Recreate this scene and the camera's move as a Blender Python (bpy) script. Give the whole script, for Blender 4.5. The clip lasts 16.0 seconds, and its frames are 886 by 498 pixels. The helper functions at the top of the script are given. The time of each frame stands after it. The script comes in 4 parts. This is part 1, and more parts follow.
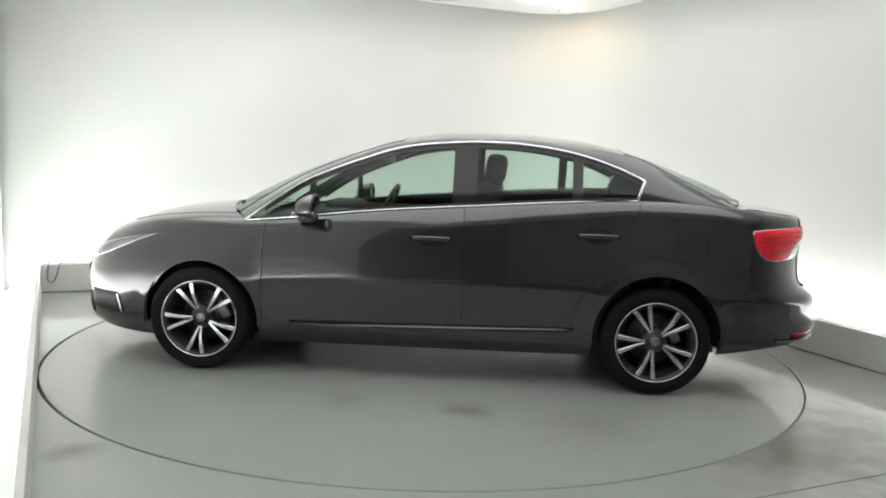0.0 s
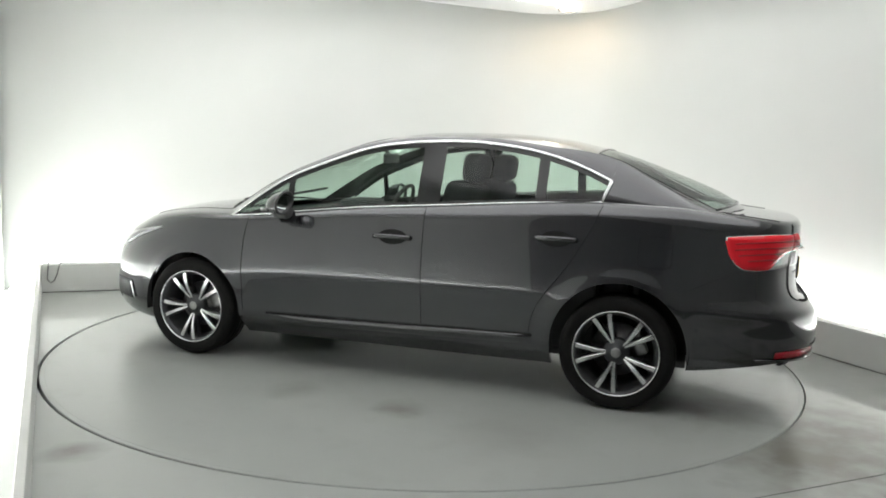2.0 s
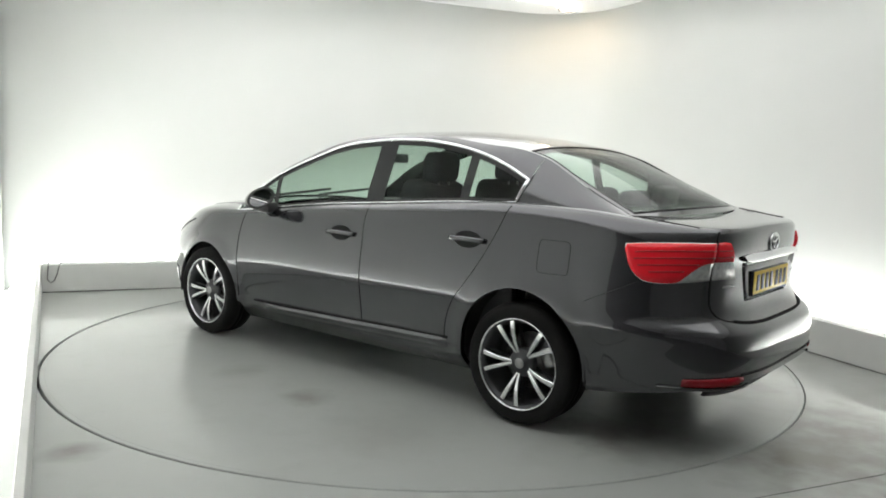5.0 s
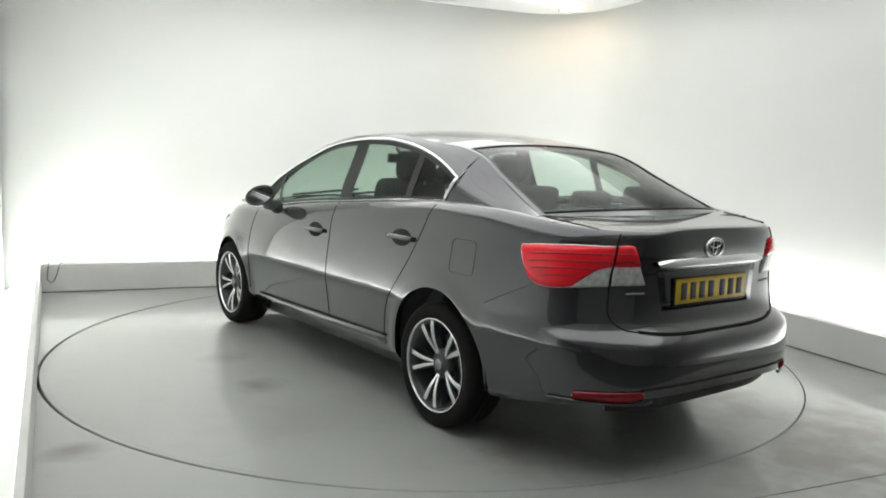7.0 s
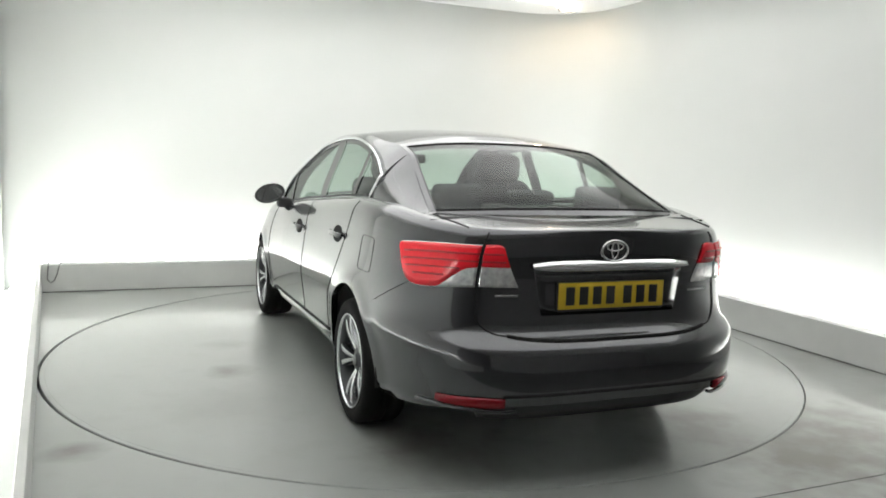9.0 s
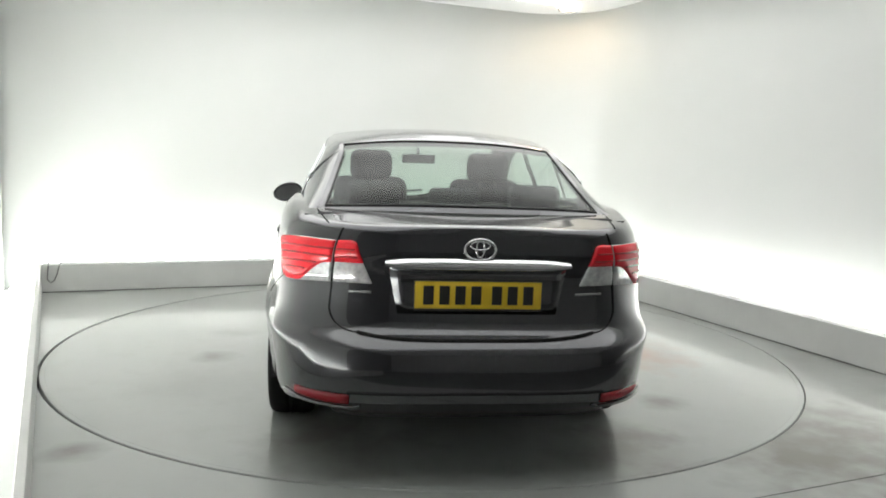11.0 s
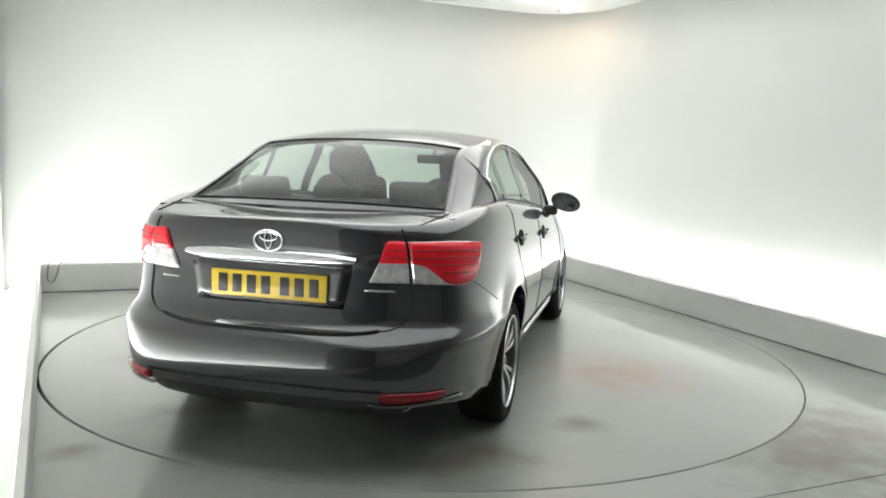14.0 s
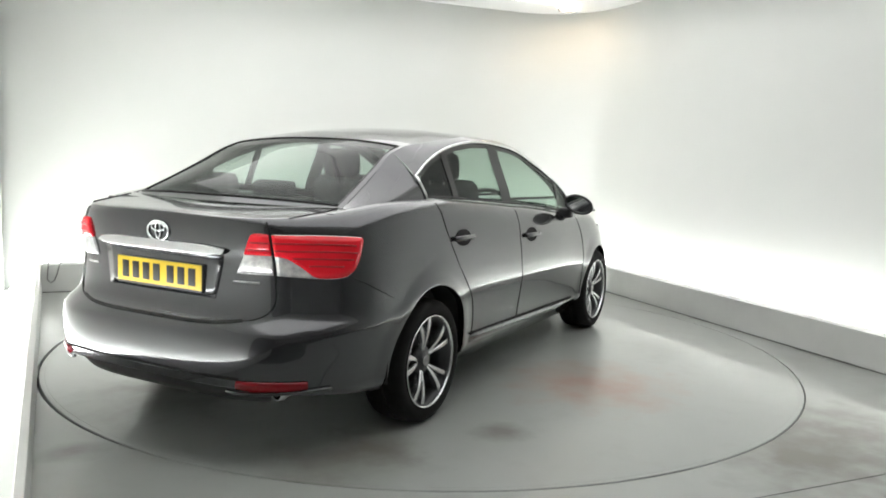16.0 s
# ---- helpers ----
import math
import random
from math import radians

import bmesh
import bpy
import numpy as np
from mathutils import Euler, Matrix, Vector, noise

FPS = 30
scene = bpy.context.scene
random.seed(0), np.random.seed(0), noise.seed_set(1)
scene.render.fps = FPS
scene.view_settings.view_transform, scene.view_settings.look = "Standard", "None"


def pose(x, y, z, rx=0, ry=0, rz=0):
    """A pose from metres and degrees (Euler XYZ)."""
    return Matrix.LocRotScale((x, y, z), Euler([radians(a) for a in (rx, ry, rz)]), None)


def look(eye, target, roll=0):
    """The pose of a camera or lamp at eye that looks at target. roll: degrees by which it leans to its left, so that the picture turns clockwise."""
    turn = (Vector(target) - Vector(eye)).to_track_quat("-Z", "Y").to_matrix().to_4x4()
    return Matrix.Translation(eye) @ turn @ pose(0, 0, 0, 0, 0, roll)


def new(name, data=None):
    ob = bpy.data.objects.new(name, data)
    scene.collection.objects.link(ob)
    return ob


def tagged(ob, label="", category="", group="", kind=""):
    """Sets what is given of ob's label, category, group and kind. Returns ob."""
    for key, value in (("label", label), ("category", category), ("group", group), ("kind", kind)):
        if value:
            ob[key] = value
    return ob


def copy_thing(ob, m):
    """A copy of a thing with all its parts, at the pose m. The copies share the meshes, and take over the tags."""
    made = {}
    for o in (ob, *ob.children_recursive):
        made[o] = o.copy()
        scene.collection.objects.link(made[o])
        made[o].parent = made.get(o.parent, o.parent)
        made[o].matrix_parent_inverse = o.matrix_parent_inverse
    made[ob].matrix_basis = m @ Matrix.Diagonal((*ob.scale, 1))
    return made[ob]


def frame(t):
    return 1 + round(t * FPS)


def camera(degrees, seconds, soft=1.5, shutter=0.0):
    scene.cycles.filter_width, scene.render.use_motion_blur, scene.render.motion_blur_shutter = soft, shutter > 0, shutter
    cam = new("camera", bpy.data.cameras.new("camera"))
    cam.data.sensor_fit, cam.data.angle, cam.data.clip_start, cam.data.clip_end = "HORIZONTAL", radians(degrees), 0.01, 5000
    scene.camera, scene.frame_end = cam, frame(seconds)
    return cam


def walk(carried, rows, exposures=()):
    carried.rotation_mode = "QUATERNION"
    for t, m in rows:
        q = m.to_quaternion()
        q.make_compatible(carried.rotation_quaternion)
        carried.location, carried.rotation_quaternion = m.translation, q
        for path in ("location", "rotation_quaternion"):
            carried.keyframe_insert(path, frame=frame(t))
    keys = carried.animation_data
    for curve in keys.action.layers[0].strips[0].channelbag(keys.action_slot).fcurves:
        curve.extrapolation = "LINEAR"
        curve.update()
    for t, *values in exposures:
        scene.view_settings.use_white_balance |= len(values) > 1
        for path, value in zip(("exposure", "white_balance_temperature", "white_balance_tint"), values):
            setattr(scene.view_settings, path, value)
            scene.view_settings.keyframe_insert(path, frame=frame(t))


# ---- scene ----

# ---------- camera, fixed ----------
EYE = Vector((0.0, -5.459, 1.345))
PITCH, YAW = radians(6.956), radians(1.0)
AIM = EYE + Vector((math.sin(YAW) * math.cos(PITCH), math.cos(YAW) * math.cos(PITCH), -math.sin(PITCH)))
cam = camera(58.84, 16.0, soft=1.8)
EXPOSURE = 0.04
walk(cam, [(0.0, look(EYE, AIM, 2.016)), (16.0, look(EYE, AIM, 2.016))], [(0.0, EXPOSURE), (16.0, EXPOSURE)])

# ---------- world and light levels ----------
world = bpy.data.worlds.new("world")
scene.world = world
world.use_nodes = True
world.node_tree.nodes["Background"].inputs[0].default_value = (0.75, 0.85, 0.8, 1)
world.node_tree.nodes["Background"].inputs[1].default_value = 0.05
CEILING_GLOW = 1.3
TROUGH_GLOW = 37.0

ROOM = Matrix.Rotation(radians(22.5), 4, "Z")   # the booth stands turned to the camera
TABLE_R = 2.45
HALF = 2.60        # inner half width between the plinths
WALL = 2.92        # walls behind the light trough
CEIL = 2.93
FRONT = -6.6       # unseen end of the booth, behind the camera


# ---------- materials ----------
def material(name, color, rough=0.5, metal=0.0, coat=0.0, spec=0.5, ior=1.5):
    m = bpy.data.materials.new(name)
    m.use_nodes = True
    b = m.node_tree.nodes["Principled BSDF"]
    b.inputs["Base Color"].default_value = (*color, 1)
    b.inputs["Roughness"].default_value = rough
    b.inputs["Metallic"].default_value = metal
    b.inputs["Coat Weight"].default_value = coat
    b.inputs["Specular IOR Level"].default_value = spec
    b.inputs["IOR"].default_value = ior
    return m


def nodes_of(m):
    return m.node_tree.nodes, m.node_tree.links, m.node_tree.nodes["Principled BSDF"]


def mottle(m, scale, low, high, detail=4.0, rough=None, bump=0.0, bump_scale=60.0, coords="Object"):
    """Two-scale variation of colour, gloss and relief."""
    n, l, b = nodes_of(m)
    tc = n.new("ShaderNodeTexCoord")
    big = n.new("ShaderNodeTexNoise")
    big.inputs["Scale"].default_value, big.inputs["Detail"].default_value = scale, detail
    l.new(tc.outputs[coords], big.inputs["Vector"])
    ramp = n.new("ShaderNodeValToRGB")
    ramp.color_ramp.elements[0].position, ramp.color_ramp.elements[1].position = 0.3, 0.7
    ramp.color_ramp.elements[0].color, ramp.color_ramp.elements[1].color = (*low, 1), (*high, 1)
    l.new(big.outputs["Fac"], ramp.inputs["Fac"])
    l.new(ramp.outputs["Color"], b.inputs["Base Color"])
    if rough:
        r = n.new("ShaderNodeMapRange")
        r.inputs["To Min"].default_value, r.inputs["To Max"].default_value = rough
        r.inputs["From Min"].default_value, r.inputs["From Max"].default_value = 0.3, 0.7
        l.new(big.outputs["Fac"], r.inputs["Value"])
        l.new(r.outputs["Result"], b.inputs["Roughness"])
    if bump:
        fine = n.new("ShaderNodeTexNoise")
        fine.inputs["Scale"].default_value, fine.inputs["Detail"].default_value = bump_scale, 3
        l.new(tc.outputs[coords], fine.inputs["Vector"])
        bn = n.new("ShaderNodeBump")
        bn.inputs["Strength"].default_value, bn.inputs["Distance"].default_value = bump, 0.002
        l.new(fine.outputs["Fac"], bn.inputs["Height"])
        l.new(bn.outputs["Normal"], b.inputs["Normal"])
    return ramp, tc


def glow(name, color, strength):
    m = bpy.data.materials.new(name)
    m.use_nodes = True
    b = m.node_tree.nodes["Principled BSDF"]
    b.inputs["Base Color"].default_value = (0.8, 0.8, 0.8, 1)
    b.inputs["Emission Color"].default_value = (*color, 1)
    b.inputs["Emission Strength"].default_value = strength
    return m


def stained_floor(name, low, high, spots):
    """Painted concrete: worn paint, scuffs, tyre dirt, stains at given places (x, y, size, strength, colour)."""
    m = material(name, high, 0.3, coat=0.3)
    n, l, b = nodes_of(m)
    tc = n.new("ShaderNodeTexCoord")
    wide = n.new("ShaderNodeTexNoise")
    wide.inputs["Scale"].default_value, wide.inputs["Detail"].default_value = 1.1, 3.0
    l.new(tc.outputs["Object"], wide.inputs["Vector"])
    base = n.new("ShaderNodeMixRGB")
    base.inputs["Color1"].default_value, base.inputs["Color2"].default_value = (*low, 1), (*high, 1)
    l.new(wide.outputs["Fac"], base.inputs["Fac"])
    last = base.outputs["Color"]
    fine = n.new("ShaderNodeTexNoise")
    fine.inputs["Scale"].default_value, fine.inputs["Detail"].default_value = 90.0, 3.0
    l.new(tc.outputs["Object"], fine.inputs["Vector"])
    grain = n.new("ShaderNodeBump")
    grain.inputs["Strength"].default_value, grain.inputs["Distance"].default_value = 0.06, 0.002
    l.new(fine.outputs["Fac"], grain.inputs["Height"])
    l.new(grain.outputs["Normal"], b.inputs["Normal"])
    dirt = n.new("ShaderNodeTexNoise")
    dirt.inputs["Scale"].default_value, dirt.inputs["Detail"].default_value = 5.0, 5.0
    l.new(tc.outputs["Object"], dirt.inputs["Vector"])

    def blend(last, fac, color):
        mix = n.new("ShaderNodeMixRGB")
        l.new(fac, mix.inputs["Fac"])
        l.new(last, mix.inputs["Color1"])
        mix.inputs["Color2"].default_value = (*color, 1)
        return mix.outputs["Color"]
    speck = n.new("ShaderNodeMapRange")
    speck.inputs["From Min"].default_value, speck.inputs["From Max"].default_value = 0.55, 0.8
    speck.inputs["To Min"].default_value, speck.inputs["To Max"].default_value = 0.0, 0.18
    l.new(dirt.outputs["Fac"], speck.inputs["Value"])
    last = blend(last, speck.outputs["Result"], (0.2, 0.19, 0.165))
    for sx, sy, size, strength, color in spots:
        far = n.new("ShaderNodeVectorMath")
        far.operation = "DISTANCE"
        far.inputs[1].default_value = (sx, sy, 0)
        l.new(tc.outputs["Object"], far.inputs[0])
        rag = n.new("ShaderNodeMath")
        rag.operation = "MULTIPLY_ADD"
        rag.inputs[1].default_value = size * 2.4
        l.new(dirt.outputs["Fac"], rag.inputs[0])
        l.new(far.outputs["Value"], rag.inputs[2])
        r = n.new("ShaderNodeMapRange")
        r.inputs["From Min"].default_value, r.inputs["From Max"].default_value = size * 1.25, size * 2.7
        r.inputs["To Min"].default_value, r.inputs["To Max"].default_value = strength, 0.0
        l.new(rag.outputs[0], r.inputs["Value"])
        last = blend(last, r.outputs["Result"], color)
    l.new(last, b.inputs["Base Color"])
    return m


DIRT, RUST = (0.13, 0.12, 0.10), (0.34, 0.22, 0.17)
M_FLOOR = stained_floor("painted_concrete", (0.32, 0.34, 0.325), (0.39, 0.405, 0.385), [
    (0.92, -2.50, 0.40, 0.95, DIRT), (1.35, -2.38, 0.45, 0.9, DIRT), (1.9, -2.2, 0.4, 0.3, DIRT), (-2.22, -1.41, 0.10, 0.8, DIRT), (2.45, -1.2, 0.3, 0.3, DIRT), (2.45, 0.3, 0.25, 0.3, DIRT)])
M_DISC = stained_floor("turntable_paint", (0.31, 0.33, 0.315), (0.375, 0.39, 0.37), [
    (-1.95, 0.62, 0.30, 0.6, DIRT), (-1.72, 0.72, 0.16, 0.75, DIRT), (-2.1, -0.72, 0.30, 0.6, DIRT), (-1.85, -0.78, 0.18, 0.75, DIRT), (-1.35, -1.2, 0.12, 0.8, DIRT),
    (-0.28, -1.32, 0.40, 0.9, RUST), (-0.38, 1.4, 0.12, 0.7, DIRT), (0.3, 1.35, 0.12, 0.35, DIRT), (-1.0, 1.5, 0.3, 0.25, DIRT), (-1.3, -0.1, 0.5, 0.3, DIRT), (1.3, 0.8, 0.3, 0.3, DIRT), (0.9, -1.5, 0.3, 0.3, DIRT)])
M_DARK_FLOOR = material("dark_reflected_floor", (0.11, 0.11, 0.105), 0.7)
mottle(M_DARK_FLOOR, 2.0, (0.08, 0.08, 0.077), (0.14, 0.14, 0.135), 5.0, (0.6, 0.8), 0.2, 60.0)
M_WALL = material("white_wall_paint", (0.80, 0.81, 0.79), 0.55)
mottle(M_WALL, 0.9, (0.785, 0.80, 0.775), (0.82, 0.825, 0.805), 3.0, (0.45, 0.6), 0.05, 40.0)
M_PLINTH = material("plinth_paint", (0.62, 0.63, 0.61), 0.45)
mottle(M_PLINTH, 2.2, (0.57, 0.58, 0.56), (0.66, 0.665, 0.645), 6.0, (0.35, 0.55), 0.08, 70.0)
M_SHADE = material("grey_unseen_wall", (0.41, 0.41, 0.41), 0.6)
mottle(M_SHADE, 1.5, (0.38, 0.382, 0.38), (0.44, 0.442, 0.438), 4.0, (0.5, 0.7), 0.1, 50.0)
M_DIM_WALL = material("grey_reflected_wall", (0.28, 0.28, 0.28), 0.9)
mottle(M_DIM_WALL, 1.5, (0.25, 0.25, 0.25), (0.31, 0.31, 0.31), 4.0, (0.8, 0.95), 0.2, 80.0)
M_CEIL = material("ceiling_paint", (0.8, 0.8, 0.79), 0.7)
M_PANEL = glow("light_panel_diffuser", (1.0, 1.0, 0.985), CEILING_GLOW)
M_TROUGH = glow("strip_light_diffuser", (0.985, 1.0, 0.985), TROUGH_GLOW)
M_SEAM = material("dark_joint", (0.02, 0.02, 0.02), 0.9)
M_DUST = material("dusty_joint", (0.17, 0.17, 0.16), 0.9)


def car_paint():
    m = material("grey_metallic_paint", (0.07, 0.072, 0.08), 0.27, 0.85, 1.0)
    n, l, b = nodes_of(m)
    b.inputs["Coat Roughness"].default_value = 0.03
    b.inputs["Coat IOR"].default_value = 1.7
    tc = n.new("ShaderNodeTexCoord")
    flake = n.new("ShaderNodeTexVoronoi")
    flake.inputs["Scale"].default_value = 900
    l.new(tc.outputs["Object"], flake.inputs["Vector"])
    ramp = n.new("ShaderNodeValToRGB")
    ramp.color_ramp.elements[0].color = (0.030, 0.0305, 0.035, 1)
    ramp.color_ramp.elements[1].color = (0.056, 0.057, 0.064, 1)
    l.new(flake.outputs["Distance"], ramp.inputs["Fac"])
    l.new(ramp.outputs["Color"], b.inputs["Base Color"])
    peel = n.new("ShaderNodeTexNoise")
    peel.inputs["Scale"].default_value, peel.inputs["Detail"].default_value = 14, 2
    l.new(tc.outputs["Object"], peel.inputs["Vector"])
    bn = n.new("ShaderNodeBump")
    bn.inputs["Strength"].default_value, bn.inputs["Distance"].default_value = 0.03, 0.002
    l.new(peel.outputs["Fac"], bn.inputs["Height"])
    l.new(bn.outputs["Normal"], b.inputs["Coat Normal"])
    return m


def clear_glass(name, tint, rough=0.0):
    """Thin glass: tinted see-through with a glossy surface."""
    m = bpy.data.materials.new(name)
    m.use_nodes = True
    n, l = m.node_tree.nodes, m.node_tree.links
    n.clear()
    out = n.new("ShaderNodeOutputMaterial")
    mix = n.new("ShaderNodeMixShader")
    lw = n.new("ShaderNodeLayerWeight")
    power = n.new("ShaderNodeMath")
    power.operation = "POWER"
    power.inputs[1].default_value = 5.0
    l.new(lw.outputs["Facing"], power.inputs[0])
    fres = n.new("ShaderNodeMath")
    fres.operation = "MULTIPLY_ADD"
    fres.inputs[1].default_value, fres.inputs[2].default_value = 0.92, 0.032
    l.new(power.outputs[0], fres.inputs[0])
    tr, gl = n.new("ShaderNodeBsdfTransparent"), n.new("ShaderNodeBsdfGlossy")
    tr.inputs["Color"].default_value = (*tint, 1)
    gl.inputs["Roughness"].default_value = rough
    l.new(fres.outputs[0], mix.inputs[0])
    l.new(tr.outputs[0], mix.inputs[1])
    l.new(gl.outputs[0], mix.inputs[2])
    l.new(mix.outputs[0], out.inputs[0])
    return m


M_PAINT = car_paint()
M_GLASS = clear_glass("green_tinted_glass", (0.66, 0.76, 0.70))
M_CHROME = material("chrome", (0.82, 0.83, 0.84), 0.08, 1.0)
M_BLACK = material("black_plastic", (0.018, 0.018, 0.019), 0.45)
mottle(M_BLACK, 8, (0.015, 0.015, 0.016), (0.023, 0.023, 0.024), 3.0, (0.38, 0.55))
M_GLOSSBLACK = material("gloss_black_trim", (0.012, 0.012, 0.013), 0.12)
M_TYRE = material("tyre_rubber", (0.012, 0.012, 0.012), 0.8, spec=0.15)
mottle(M_TYRE, 14, (0.008, 0.008, 0.008), (0.015, 0.0145, 0.014), 4.0, (0.7, 0.9), 0.2, 200)
M_ALLOY = material("machined_alloy", (0.68, 0.69, 0.70), 0.24, 1.0)
M_RIMDARK = material("dark_wheel_paint", (0.06, 0.062, 0.066), 0.35, 0.6)
M_STEEL = material("brake_steel", (0.33, 0.33, 0.33), 0.35, 1.0)
mottle(M_STEEL, 20, (0.25, 0.25, 0.25), (0.4, 0.4, 0.4), 3.0, (0.3, 0.5))
M_FABRIC = material("dark_seat_fabric", (0.03, 0.031, 0.034), 0.9)
mottle(M_FABRIC, 30, (0.022, 0.023, 0.025), (0.042, 0.043, 0.046), 5.0, (0.85, 0.95))
M_TRIM = material("interior_plastic", (0.04, 0.041, 0.043), 0.65)
M_YELLOW = material("yellow_plate", (0.72, 0.50, 0.03), 0.35)
mottle(M_YELLOW, 12, (0.66, 0.45, 0.025), (0.76, 0.54, 0.04), 3.0, (0.3, 0.42))
M_PLATEBLACK = material("plate_characters", (0.012, 0.012, 0.012), 0.4)
M_RED = material("red_lamp_lens", (0.80, 0.016, 0.030), 0.08)
M_REDDARK = material("deep_red_lamp_bar", (0.40, 0.006, 0.012), 0.4, spec=0.3)
M_REFLECTOR = material("dark_red_reflector", (0.22, 0.004, 0.010), 0.12)
M_CLEAR = material("clear_lamp_lens", (0.62, 0.62, 0.62), 0.12, 0.35, coat=1.0)
mottle(M_CLEAR, 40, (0.50, 0.50, 0.51), (0.80, 0.80, 0.80), 2.0)
M_HEADLAMP = material("headlamp_cover", (0.22, 0.225, 0.23), 0.08, 0.4, coat=1.0)
M_MIRROR = material("mirror_glass", (0.8, 0.82, 0.82), 0.02, 1.0)
# near-black of the panel gaps, also painted on for shaded handle bowls
M_GAP_SHADE = material("panel_gap", (0.006, 0.006, 0.006), 0.9)
M_UNDER = material("underbody", (0.02, 0.02, 0.02), 0.9)


# ---------- mesh helpers ----------
def part(name, bm, mat, parent=None, label="", smooth=True):
    me = bpy.data.meshes.new(name)
    bmesh.ops.recalc_face_normals(bm, faces=bm.faces)
    for f in bm.faces:
        f.smooth = smooth
    bm.to_mesh(me)
    bm.free()
    me.materials.append(mat)
    ob = new(name, me)
    if parent:
        ob.parent = parent
    if label:
        tagged(ob, label)
    return ob


def box_bm(x0, x1, y0, y1, z0, z1, bevel=0.0, seg=2, m=None):
    bm = bmesh.new()
    bmesh.ops.create_cube(bm, size=1)
    bmesh.ops.scale(bm, vec=(x1 - x0, y1 - y0, z1 - z0), verts=bm.verts)
    bmesh.ops.translate(bm, vec=((x0 + x1) / 2, (y0 + y1) / 2, (z0 + z1) / 2), verts=bm.verts)
    if bevel:
        bmesh.ops.bevel(bm, geom=bm.edges[:], offset=bevel, segments=seg, profile=0.5, affect="EDGES")
    if m is not None:
        bm.transform(m)
    return bm


def grid_bm(rows, close_v=False):
    """A sheet through rows of points."""
    bm = bmesh.new()
    vs = [[bm.verts.new(q) for q in r] for r in rows]
    for i in range(len(vs) - 1):
        w = len(vs[i])
        for j in range(w if close_v else w - 1):
            k = (j + 1) % w
            try:
                bm.faces.new((vs[i][j], vs[i][k], vs[i + 1][k], vs[i + 1][j]))
            except ValueError:
                pass
    return bm


def shell_bm(rows, depth):
    """A sheet with its edges folded back by the vector function depth(point)."""
    bm = grid_bm(rows)
    edge = [e for e in bm.edges if e.is_boundary]
    got = bmesh.ops.extrude_edge_only(bm, edges=edge)
    for v in got["geom"]:
        if isinstance(v, bmesh.types.BMVert):
            v.co += depth(v.co)
    return bm


def rod_bm(points, radius, sides=8, flat=None, closed=False, cap=True):
    """A tube along points; flat=(wide, high) gives an oval section."""
    pts = [Vector(q) for q in points]
    n = len(pts)
    rows = []
    up0 = None
    for i, q in enumerate(pts):
        a = pts[(i - 1) % n] if closed or i else pts[0]
        b = pts[(i + 1) % n] if closed or i < n - 1 else pts[-1]
        d = (b - a).normalized()
        ref = Vector((0, 0, 1)) if abs(d.z) < 0.93 else Vector((1, 0, 0))
        if up0 is not None:
            ref = up0
        s = d.cross(ref).normalized()
        u = s.cross(d).normalized()
        up0 = u
        w, h = flat if flat else (radius, radius)
        rows.append([q + s * (math.cos(k * math.tau / sides) * w) + u * (math.sin(k * math.tau / sides) * h) for k in range(sides)])
    if closed:
        rows.append(rows[0])
    bm = grid_bm(rows, True)
    if closed:
        bmesh.ops.remove_doubles(bm, verts=bm.verts, dist=1e-6)
    elif cap:
        bm.verts.ensure_lookup_table()
        for ring in (range(sides), range((n - 1) * sides, n * sides)):
            bm.faces.new([bm.verts[k] for k in ring])
    return bm


def lathe_bm(profile, seg=48, axis="Y"):
    """Profile of (radius, along) turned about the axis."""
    rows = []
    for k in range(seg + 1):
        a = k * math.tau / seg
        c, s = math.cos(a), math.sin(a)
        rows.append([(r * c, h, r * s) if axis == "Y" else (r * c, r * s, h) for r, h in profile])
    bm = grid_bm(rows)
    bmesh.ops.remove_doubles(bm, verts=bm.verts, dist=1e-6)
    return bm


def curve(pairs):
    """A smooth monotone curve through (x, value) pairs."""
    pairs = sorted(pairs)
    xs, ys = np.array([q[0] for q in pairs], float), np.array([q[1] for q in pairs], float)
    h, d = np.diff(xs), np.diff(ys) / np.diff(xs)
    m = np.zeros(len(xs))
    m[0], m[-1] = d[0], d[-1]
    for i in range(1, len(xs) - 1):
        if d[i - 1] * d[i] > 0:
            w1, w2 = 2 * h[i] + h[i - 1], h[i] + 2 * h[i - 1]
            m[i] = (w1 + w2) / (w1 / d[i - 1] + w2 / d[i])

    def f(x):
        x = min(max(x, xs[0]), xs[-1])
        i = min(max(int(np.searchsorted(xs, x)) - 1, 0), len(xs) - 2)
        t = (x - xs[i]) / h[i]
        return float((1 + 2 * t) * (1 - t) ** 2 * ys[i] + t * (1 - t) ** 2 * h[i] * m[i] + t * t * (3 - 2 * t) * ys[i + 1] + t * t * (t - 1) * h[i] * m[i + 1])
    return f


def span(a, b, n):
    return [a + (b - a) * k / (n - 1) for k in range(n)]


# ---------- the booth ----------
def structure(name, bm, mat, label, m=ROOM, smooth=False):
    ob = part(name, bm, mat, None, label, smooth)
    ob.matrix_world = m
    return tagged(ob, kind="structure")


